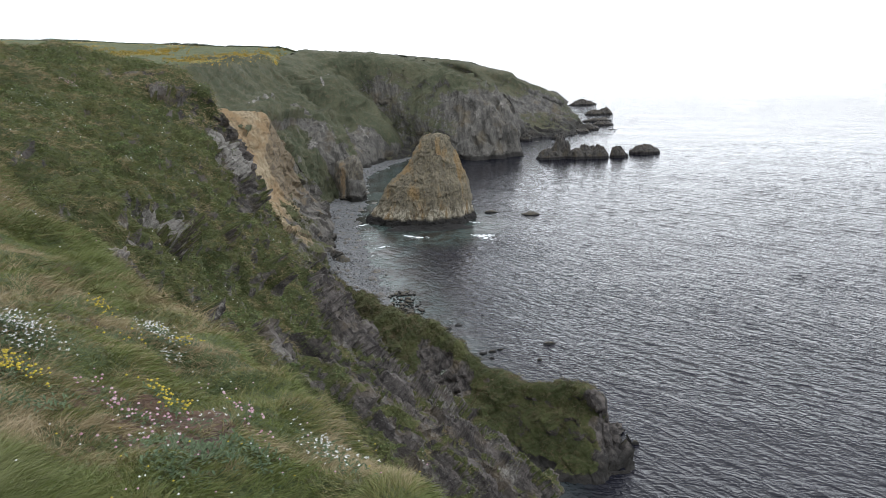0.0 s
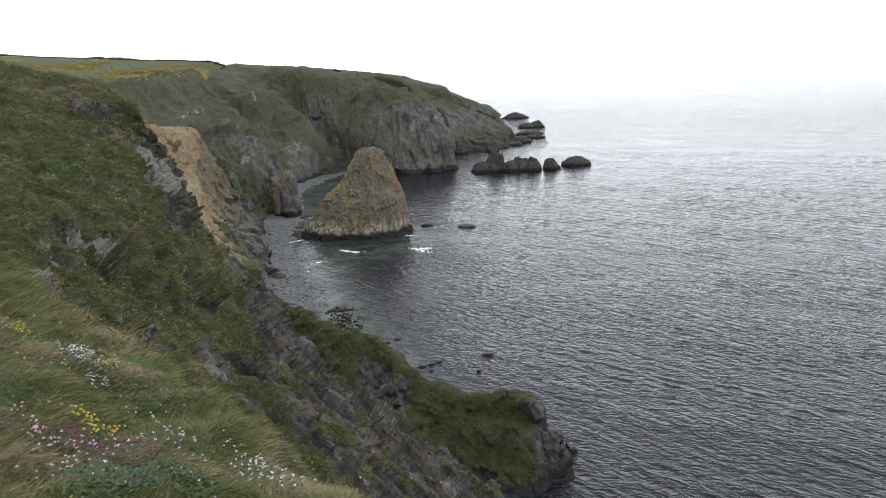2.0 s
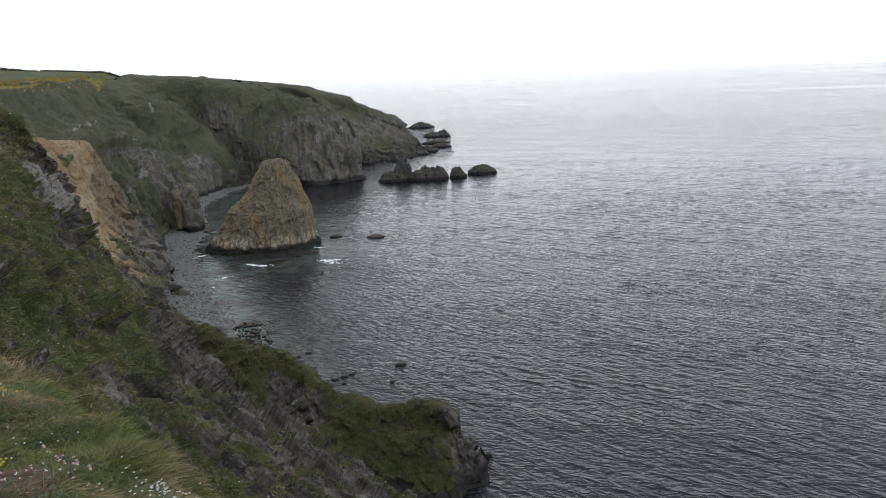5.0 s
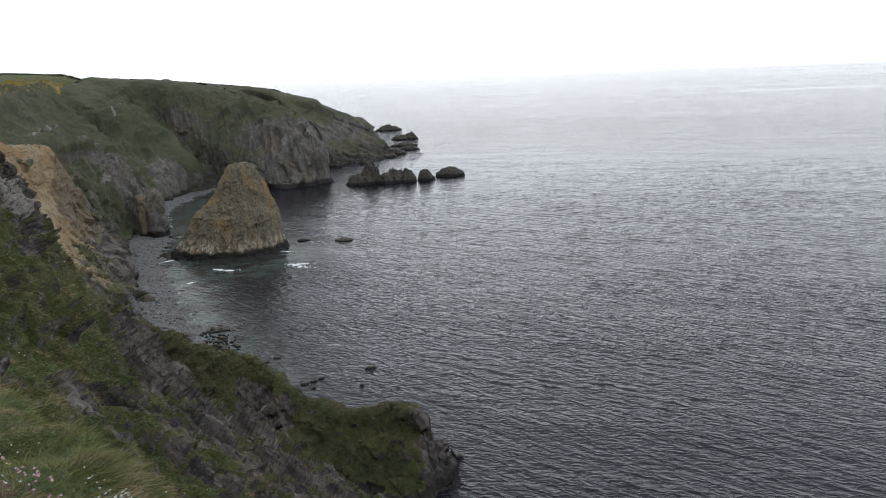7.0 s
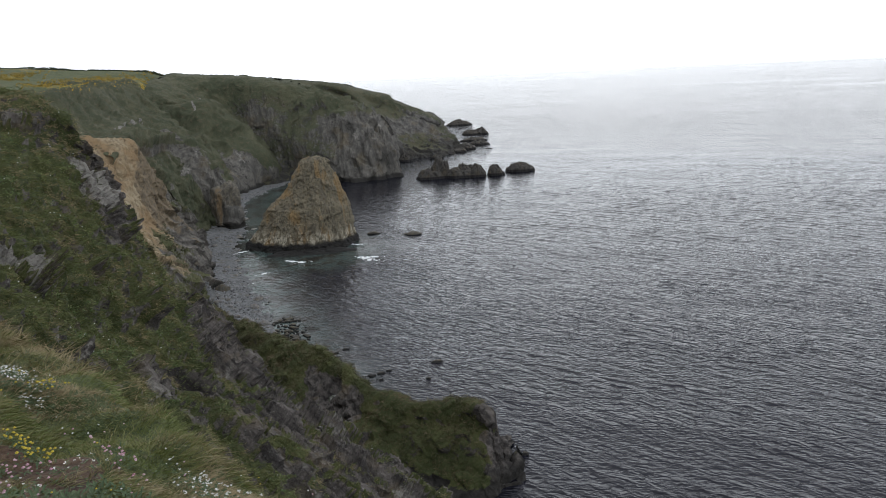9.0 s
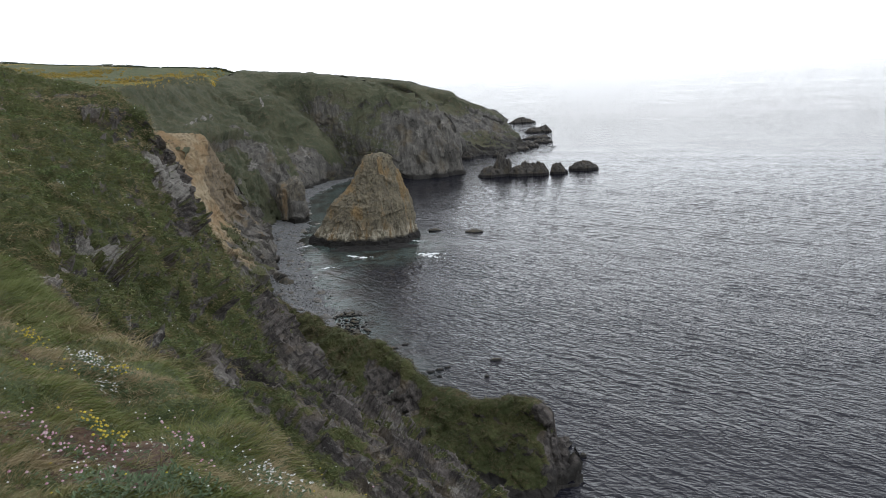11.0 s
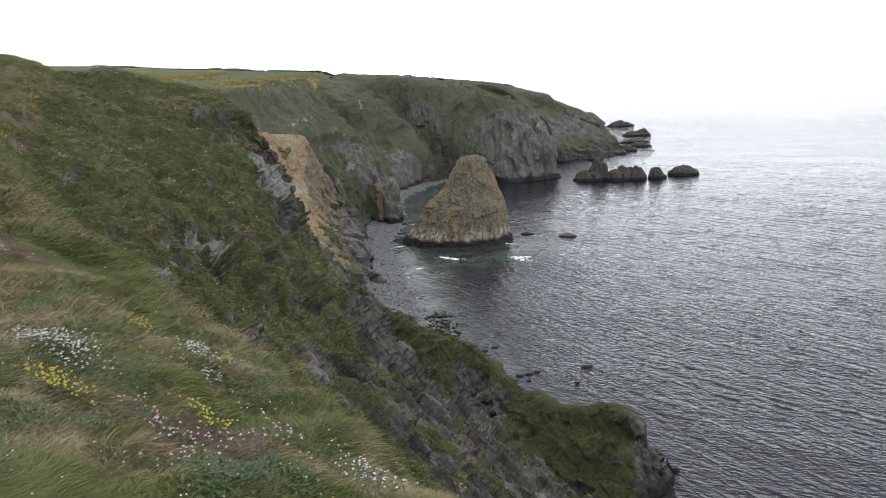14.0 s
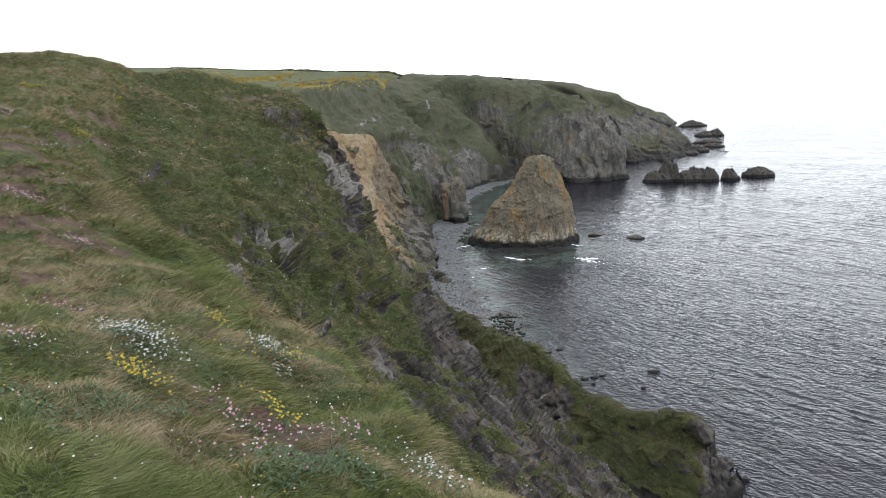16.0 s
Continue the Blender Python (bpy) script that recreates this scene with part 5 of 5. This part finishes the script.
# short turf of the near bank, longer along its brink and in a few lush patches
for far_off, count, segments in ((False, 220000, 2), (True, 380000, 1)):
    reach = (lambda p: smoothstep(far(p), 11, 9)) if not far_off else (lambda p: smoothstep(far(p), 9, 11) * (far(p) < 96))
    at, nm, turf = sample("near_bank", count, lambda p, n, t: in_view(p) * reach(p) * smoothstep(t, 0.05, 0.5) / np.clip(far(p), 2.2, 60) ** (1.55 if far_off else 1.7))
    d = far(at)
    band = smoothstep(np.abs(at[:, 0] + 0.52 * at[:, 1] - 0.55), 0.9, 0.2) * smoothstep(d, 7.5, 12)
    lush = (smoothstep(np.hypot(at[:, 0] + 2.2, at[:, 1] - 3.2) + 0.5 * (fbm(at, 0.4, 2, 0.5, 104) - 0.5), 0.75, 0.25))
    clump = fbm(at, 0.5, 3, 0.55, 103)
    tuft_dry = fbm(at, 0.35, 2, 0.5, 105) - 0.5
    dry = np.clip(dryness(at) + 0.7 * (clump - 0.5) + 1.3 * tuft_dry - 0.16 * smoothstep(d, 9, 20), 0, 1) * (1 - 0.9 * np.maximum(lush, band)) - 0.5 * lush - 0.4 * smoothstep(nm[:, 2], 0.86, 0.62) + 0.06 * rng.random(len(at))
    size = (0.026 + 0.085 * smoothstep(clump, 0.40, 0.72) + 0.05 * rng.random(len(at)) + 0.09 * np.maximum(lush, band)) * (1 + 0.012 * d)
    flow = 0.45 * lie(at, 0.5, 106) + 0.8 * downhill(nm)
    blades("clifftop_grass", at, nm, size, (0.0018 + 0.0010 * rng.random(len(at))) * (1 - 0.4 * np.maximum(lush, band)) + 0.00040 * d, dry, 0.9 * np.ones((len(at), 1)), grass_skin,
           "windblown green and straw-coloured clifftop grass", "grass", segments, 0.6, flow, 0.38)

# turf behind the camera, out of its sight
at, nm, turf = sample("near_bank", 16000, lambda p, n, t: (1 - in_view(p)) * (far(p) < 9))
blades("clifftop_grass_behind", at, nm, 0.06 + 0.1 * rng.random(len(at)), np.full(len(at), 0.008), np.clip(dryness(at), 0, 1), 0.8 * np.ones((len(at), 1)), grass_skin,
       "green and straw-coloured clifftop grass", "grass")

# tussocks farther along the near bank
at, nm, turf = sample("near_bank", 9000, lambda p, n, t: in_view(p) * smoothstep(t, 0.3, 0.6) * smoothstep(far(p), 8, 13) * smoothstep(fbm(p, 1.6, 3, 0.5, 108), 0.42, 0.6) / np.clip(far(p), 8, 70) ** 1.5 * (far(p) < 96))
d = far(at)
root = np.repeat(at, 10, 0) + rng.normal(0, 0.09, (len(at) * 10, 3)) * (1, 1, 0.4)
blades("bank_top_tussocks", root, np.repeat(nm, 10, 0), np.repeat((0.16 + 0.22 * rng.random(len(at))) * (0.8 + 0.008 * d), 10) * (0.6 + 0.5 * rng.random(len(root))), 0.009 + 0.0006 * np.repeat(d, 10),
       np.clip(np.repeat(dryness(at) - 0.05, 10) + rng.normal(0, 0.1, len(root)), 0, 1), np.full((len(root), 1), 1.2), tuft_skin, "rough tussocks along the top of the bank", "grass", 1, 0.45)

# rough tussocks of the cliff bank
at, nm, turf = sample("cliff_bank", 38000, lambda p, n, t: in_view(p) * smoothstep(t, 0.35, 0.7) / np.clip(far(p), 18, 140) ** 1.6 * (p[:, 2] > 4))
each = 12
d = far(at)
# Paler straw tone on mound tops and the crest, darker green between mounds.
dry0 = np.clip(dryness(at) - 0.26 + 1.1 * (fbm(at, 1.5, 3, 0.6, 112) - 0.5) + 1.1 * (fbm(at, 6.0, 2, 0.5, 114) - 0.5) + 0.9 * mounds(at) + 0.42 * smoothstep(at[:, 2], 45.5, 49) + 0.35 * smoothstep(np.hypot(at[:, 0] + 22.5, at[:, 1] - 70), 7, 3) + rng.normal(0, 0.10, len(at)), 0, 1)
fresh = smoothstep(fbm(at, 3.0, 3, 0.5, 161), 0.48, 0.60)
dry0 = dry0 * (1 - 0.7 * fresh) - 0.30 * fresh
wide = 0.05 + 0.0022 * d
root = np.repeat(at, each, 0) + rng.normal(0, 1, (len(at) * each, 3)) * (1, 1, 0.4) * np.repeat(wide, each)[:, None]
long = np.repeat((0.10 + 0.17 * rng.random(len(at)) ** 1.5) * (0.75 + 0.010 * d), each) * (0.6 + 0.5 * rng.random(len(root)))
flow = np.repeat(0.8 * downhill(nm) + 0.25 * lie(at, 2.5, 113) + rng.normal(0, 0.3, (len(at), 3)), each, 0)
blades("bank_tussocks", root, np.repeat(nm, each, 0), long, 0.009 + 0.0005 * np.repeat(d, each), np.clip(np.repeat(dry0, each) + rng.normal(0, 0.08, len(root)), -0.4, 1),
       np.full((len(root), 1), 1.3), tuft_skin, "rough green and brown tussocks on the cliff bank", "grass", 1, 0.35, flow, 0.45)

at, nm, turf = sample("low_promontory", 6500, lambda p, n, t: smoothstep(t, 0.45, 0.7) * (p[:, 2] > 1.5))
root = np.repeat(at, 7, 0) + rng.normal(0, 0.25, (len(at) * 7, 3)) * (1, 1, 0.4)
blades("promontory_grass", root, np.repeat(nm, 7, 0), 0.2 + 0.4 * rng.random(len(root)), np.full(len(root), 0.06), np.clip(np.repeat(0.42 + 2.0 * (fbm(at, 3, 3, 0.5, 27) - 0.5), 7) + rng.normal(0, 0.15, len(root)), 0, 1),
       np.full((len(root), 1), 1.3), mat_skin, "matted green grass on the low promontory", "grass", 1, 0.4)


def ground_at(sheet, x, y):
    p, n = SHEETS[sheet][:2]
    k = np.argmin((p[:, 0] - x) ** 2 + (p[:, 1] - y) ** 2)
    return p[k], n[k]


def thing(name, place, label, category, group=""):
    ob = new(name)
    ob.location = place
    ob.empty_display_size = 0.1
    return tagged(ob, label, category, group)


def part(name, verts, quads, tris, skin, parent, label=""):
    me = mesh_from(name, verts, quads, tris, smooth=False)
    me.materials.append(skin)
    ob = new(name, me)
    ob.parent = parent
    return tagged(ob, label)


def leaf_cushion(points, length, width, lift):
    """Pointed leaves about the given roots: quads from root over two sides to the tip."""
    k = len(points)
    turn = rng.random(k) * 2 * math.pi
    out = np.stack([np.cos(turn), np.sin(turn), lift * (0.3 + rng.random(k))], 1)
    side = np.stack([-np.sin(turn), np.cos(turn), np.zeros(k)], 1) * width * 0.5
    L = (length * (0.6 + 0.6 * rng.random(k)))[:, None]
    v = np.stack([points, points + out * L * 0.5 + side, points + out * L - (0, 0, 0.2 * length), points + out * L * 0.5 - side], 1).reshape(-1, 3)
    return v, np.arange(k * 4).reshape(-1, 4)


PETAL_TURN = np.arange(5) * 2 * math.pi / 5


def open_flowers(points, radius):
    """Five-petalled discs tipped a little at random."""
    k = len(points)
    v, q = [], []
    for a in PETAL_TURN:
        tilt = rng.normal(0, 0.35, (k, 2))
        ring = []
        for b, r in ((a - 0.5, 0.75), (a, 1.0), (a + 0.5, 0.75)):
            o = np.stack([np.cos(b) * r * np.ones(k), np.sin(b) * r * np.ones(k), np.zeros(k)], 1) * radius[:, None]
            o[:, 2] = o[:, 0] * tilt[:, 0] + o[:, 1] * tilt[:, 1] + radius * 0.25
            ring.append(points + o)
        v.append(np.stack([points, *ring], 1))
    v = np.stack(v, 1).reshape(-1, 3)
    return v, np.arange(len(v)).reshape(-1, 4)


def round_heads(points, radius):
    """Small round flower heads: octahedra with a belt."""
    base = np.array([(0, 0, 1), (0, 0, -0.7), (1, 0, 0), (0.5, 0.87, 0), (-0.5, 0.87, 0), (-1, 0, 0), (-0.5, -0.87, 0), (0.5, -0.87, 0)])
    tris = np.array([(0, 2 + a, 2 + (a + 1) % 6) for a in range(6)] + [(1, 2 + (a + 1) % 6, 2 + a) for a in range(6)])
    v = (points[:, None, :] + base[None] * radius[:, None, None]).reshape(-1, 3)
    return v, (np.arange(len(points))[:, None, None] * 8 + tris[None]).reshape(-1, 3)


def spread(sheet, x, y, along, across, turned, count, height):
    """Points over the ground about (x, y), thinning outwards."""
    a = rng.normal(0, 0.5, (count, 2)) * (along, across)
    c, w = math.cos(radians(turned)), math.sin(radians(turned))
    xy = np.stack([x + a[:, 0] * c - a[:, 1] * w, y + a[:, 0] * w + a[:, 1] * c], 1)
    p = SHEETS[sheet][0]
    near = p[(np.abs(p[:, 0] - x) < along * 2.2 + 0.3) & (np.abs(p[:, 1] - y) < along * 2.2 + 0.3)]
    z = np.array([near[np.argmin(((near[:, :2] - q) ** 2).sum(1)), 2] for q in xy])
    return np.column_stack([xy, z + height * (0.6 + 0.6 * rng.random(count))])


def flower_clump(kind, sheet, x, y, along, across, turned, count):
    """A cushion of leaves set with blossoms."""
    g, _ = ground_at(sheet, x, y)
    d = math.hypot(x, y)
    name, label, petal, high, radius = {
        "campion": ("sea_campion_clump", "cushion of white sea campion in flower on the turf", white_petal, 0.13, 0.0072),
        "vetch": ("kidney_vetch_clump", "clump of yellow kidney vetch in flower on the turf", yellow_petal, 0.12, 0.0085),
        "thrift": ("thrift_clump", "clump of pink thrift in flower on the turf", pink_petal, 0.10, 0.0072)}[kind]
    ob = thing(name, g, label, "flower clump", "flowers of the clifftop")
    root = spread(sheet, x, y, along, across, turned, count * 3, high * 0.55) - g
    part("foliage", *leaf_cushion(root, 0.035 + 0.002 * d, 0.010 + 0.0006 * d, 0.6), None, herb_skin, ob, "grey-green leaves")
    count = int(count * (1.15 if d < 9 else 1.8))
    head = spread(sheet, x, y, along, across, turned, count, high) - g
    size = (radius + 0.0005 * d) * (0.75 + 0.5 * rng.random(count))
    if kind == "campion":
        v, q = open_flowers(head, size)
        part("blossoms", v, q, None, petal, ob)
    else:
        v, t = round_heads(head, size)
        part("blossoms", v, None, t, petal, ob)


for row in CLUMPS:
    flower_clump(*row)


def leafy_herb(x, y, spread_m, count):
    g, _ = ground_at("near_bank", x, y)
    ob = thing("leafy_herb", g, "low dark-green leafy herb among the grass", "plant", "herbs of the clifftop")
    root = spread("near_bank", x, y, spread_m, spread_m, 0, count * 3, 0.09) - g
    part("foliage", *leaf_cushion(root, 0.038, 0.017, 0.9), None, herb_skin, ob)


for row in HERBS:
    leafy_herb(*row)

# single blossoms dotted through the turf
at, nm, turf = sample("near_bank", 900, lambda p, n, t: in_view(p) * smoothstep(fbm(p, 2.5, 2, 0.5, 121), 0.48, 0.6) / np.clip(far(p), 3, 40) ** 1.4 * (far(p) < 45))
for name, skin, lo, hi, label in (("scattered_white_flowers", white_petal, 0, 220, "white flowers dotted through the turf"),
                                  ("scattered_pink_flowers", pink_petal, 420, 660, "pink thrift heads dotted through the turf"),
                                  ("scattered_yellow_flowers", yellow_petal, 720, 840, "yellow flowers dotted through the turf")):
    head = at[lo:hi] + (0, 0, 0.15) + rng.random((hi - lo, 1)) * (0, 0, 0.08)
    v, t = round_heads(head, 0.0042 + 0.0006 * far(head))
    me = mesh_from(name, v, None, t, smooth=False)
    me.materials.append(skin)
    tagged(new(name, me), label, "flowers", kind="stuff")

# rocks that stand out of the cliff bank
outcrop_rock = rock_material("lichened_outcrop", (0.065, 0.058, 0.052), (0.235, 0.216, 0.19), (0.145, 0.115, 0.085), 0.5, 0.01, 0.0)
for k, (sheet, x, y, a, b, c, rx, ry, rz) in enumerate(OUTCROPS):
    g, n = ground_at(sheet, x, y)
    me = mesh_from("rock_outcrop", rock_shape((a, b, c), 70 + k, 0.5, c < 0.25, 0.75), tris=SMALL_TRIS if c < 0.25 else BALL_TRIS)
    me.materials.append(outcrop_rock)
    ob = new("rock_outcrop", me)
    ob.matrix_basis = pose(g[0], g[1], g[2] - 0.62 * c, rx, ry, rz)
    tagged(ob, "pale grey lichened rock jutting from the turf", "rock", "outcrops of the bank")

# boulders of the foreshore: the larger ones singly, the cobbles as one spread
at, nm, turf = sample("beach", 110, lambda p, n, t: smoothstep(p[:, 2], -0.5, 0.1) * (0.25 + smoothstep(fbm(p, 12, 2, 0.5, 131), 0.5, 0.6)) * (p[:, 1] < 330))
shapes = []
for k in range(5):
    me = mesh_from("boulder", rock_shape((1.0, 0.8, 0.62), 90 + k, 0.5, True), tris=SMALL_TRIS)
    me.materials.append(boulder_rock)
    shapes.append(me)
for k, g in enumerate(at):
    ob = new("boulder", shapes[k % 5])
    size = 0.35 + 0.9 * rng.random() ** 2
    ob.matrix_basis = pose(*g, 0, 0, rng.random() * 360) @ Matrix.Diagonal((size, size, size, 1))
    tagged(ob, "grey boulder on the shingle foreshore", "boulder", "boulders on the foreshore")
weedy = []
for k in range(4):
    me = mesh_from("weedy_boulder", rock_shape((1.0, 0.8, 0.55), 110 + k, 0.5, True), tris=SMALL_TRIS)
    me.materials.append(awash_rock)
    weedy.append(me)
for k in range(90):
    along, across = rng.random(), rng.normal(0, 1)
    ob = new("weedy_boulder", weedy[k % 4])
    size = 0.22 + 0.55 * rng.random() ** 2
    ob.matrix_basis = pose(-11.5 + 5.5 * along + 1.5 * across, 156 - 15 * along + 1.8 * across, 0.05, 0, 0, rng.random() * 360) @ Matrix.Diagonal((size, size, size, 1))
    tagged(ob, "dark weed-covered boulder at the water's edge", "boulder", "weedy boulders at the water's edge")
tiny = bmesh.new()
bmesh.ops.create_icosphere(tiny, subdivisions=1, radius=1.0)
PEBBLE = np.array([v.co[:] for v in tiny.verts])
PEBBLE_TRIS = np.array([[v.index for v in f.verts] for f in tiny.faces])
tiny.free()
at, nm, turf = sample("beach", 7000, lambda p, n, t: smoothstep(p[:, 2], -0.55, 0.1) * (0.1 + smoothstep(fbm(p, 9, 3, 0.5, 133), 0.45, 0.6)))
size = (0.10 + 0.28 * rng.random(len(at)) ** 3)[:, None, None] * (0.7 + 0.6 * rng.random((len(at), 1, 3)))
me = mesh_from("cobbles", (at[:, None, :] + PEBBLE[None] * size).reshape(-1, 3), None, (np.arange(len(at))[:, None, None] * len(PEBBLE) + PEBBLE_TRIS[None]).reshape(-1, 3))
me.materials.append(plain_material("cobble_stone", (0.05, 0.05, 0.052), (0.24, 0.24, 0.24), 0.8))
tagged(new("cobbles", me), "grey and pale cobbles strewn along the foreshore", "cobbles", kind="stuff")


# surf: ragged foam lying on the water, one ragged sheet
foam_skin = plain_material("sea_foam", (0.75, 0.77, 0.78), (0.75, 0.77, 0.78), 0.7)
foam_v, foam_q, made = [], [], 0
for seed, (x, y, long, wide, turned, cut) in enumerate(SURF):
    nx, ny = int(long / 0.1), int(wide / 0.1)
    g = np.stack(np.meshgrid(np.linspace(-long / 2, long / 2, nx), np.linspace(-wide / 2, wide / 2, ny), indexing="ij"), -1).reshape(-1, 2)
    flat = np.column_stack([g[:, 0], g[:, 1] + 0.22 * wide * np.sin(g[:, 0] / long * 5 + seed), np.zeros(len(g))])
    body = fbm(flat * (1, 1.6, 1) + seed * 7, 1.1, 4, 0.65, 140 + seed) - 0.35 * np.sqrt((2 * g[:, 0] / long) ** 2 + (2 * g[:, 1] / wide) ** 2)
    flat[:, 2] = 0.01 + 0.5 * np.clip(body - cut, 0, 0.5)
    quads = grid_quads(nx, ny)
    quads = quads[(body[quads] > cut).all(1)]
    c, w = math.cos(radians(turned)), math.sin(radians(turned))
    foam_v.append(np.column_stack([x + flat[:, 0] * c - flat[:, 1] * w, y + flat[:, 0] * w + flat[:, 1] * c, flat[:, 2]]))
    foam_q.append(quads + made)
    made += len(flat)
me = mesh_from("surf", np.vstack(foam_v), np.vstack(foam_q))
me.materials.append(foam_skin)
tagged(new("surf", me), "white surf breaking round the rock stack", "surf", kind="stuff")


# hedge along the fields and gorse at the cliff edge: clouds of small leaves
def leaf_cloud(name, centres, radii, leaves, size, skin, label, category):
    k = len(centres) * leaves
    c, r = np.repeat(centres, leaves, 0), np.repeat(radii, leaves, 0)
    p = c + unit(rng.normal(0, 1, (k, 3))) * r * (0.55 + 0.5 * rng.random((k, 1)))
    u, v = unit(rng.normal(0, 1, (k, 3))) * size, unit(rng.normal(0, 1, (k, 3))) * size
    verts = np.stack([p - u, p + v, p + u, p - v], 1).reshape(-1, 3)
    me = mesh_from(name, verts, np.arange(k * 4).reshape(-1, 4), smooth=False)
    me.materials.append(skin)
    return tagged(new(name, me), label, category, kind="stuff")


p = SHEETS["clifftop_fields"][0]
crest = []
for az in np.radians(np.arange(-40, -9, 0.11)):
    on = p[np.abs(np.arctan2(p[:, 0], p[:, 1]) - az) < 0.004]
    on = on[(far(on) > 330) & (far(on) < 800)]
    if len(on):
        crest.append(on[np.argmax((on[:, 2] - EYE_Z) / far(on))])
crest = np.array(crest)
tall = 0.45 + 0.95 * smoothstep(fbm(crest, 22, 4, 0.65, 153), 0.48, 0.72)[:, None]
leaf_cloud("field_hedge", crest + tall * (0, 0, 0.25), np.column_stack([tall * 0 + 1.7, tall * 0 + 1.7, tall]), 60, 0.42, hedge_skin, "dark hedge along the skyline of the fields", "hedge")

at, nm, turf = sample("clifftop_fields", 900, lambda p, n, t: smoothstep(fbm(p * (1, 0.4, 1), 30, 3, 0.5, 73), 0.44, 0.58) * (far(p) < 500))
r = 0.5 + 0.9 * rng.random((len(at), 1))
leaf_cloud("gorse_scrub", at + r * (0, 0, 0.4), r * (1.3, 1.3, 0.7), 22, 0.24, gorse_skin, "low yellow gorse in flower on the clifftop", "gorse")

# heath and scrub on the slopes above the cove
for sheet, count, lo, label in (("clay_cliff", 260, 8, "patches of scrub on the clay cliff"),):
    at, nm, turf = sample(sheet, count, lambda p, n, t: smoothstep(t, 0.4, 0.65) * (p[:, 2] > lo) / far(p) ** 1.2)
    d = far(at)[:, None]
    r = (0.2 + 0.5 * rng.random((len(at), 1)) ** 2) * d / 300
    ob = leaf_cloud("scrub", at + r * (0, 0, 0.2), r * (1.6, 1.6, 0.5), 9, 0.26, scrub_skin, label, "scrub")

at, nm, turf = sample("cliff_bank", 1500, lambda p, n, t: in_view(p) * smoothstep(t, 0.5, 0.8) * smoothstep(fbm(p, 3.0, 3, 0.5, 161), 0.5, 0.62) / np.clip(far(p), 20, 120) ** 1.6 * (p[:, 2] > 10))
r = (0.10 + 0.16 * rng.random((len(at), 1))) * (0.6 + far(at)[:, None] / 70)
leaf_cloud("bank_herbs", at + r * (0, 0, 0.3), r * (1.5, 1.5, 0.7), 18, 0.055, bank_herb_skin, "fresh green leafy herbs among the bank's tussocks", "herbs")
at, nm, turf = sample("cliff_bank", 480, lambda p, n, t: in_view(p) * smoothstep(t, 0.4, 0.7) * smoothstep(fbm(p, 4.0, 2, 0.5, 163), 0.5, 0.6) / np.clip(far(p), 20, 120) ** 1.6 * (p[:, 2] > 10))
v, t = round_heads(at + (0, 0, 0.15), 0.018 + 0.0005 * far(at))
me = mesh_from("bank_flowers", v, None, t, smooth=False)
me.materials.append(white_petal)
tagged(new("bank_flowers", me), "small white flowers dotted over the cliff bank", "flowers", kind="stuff")
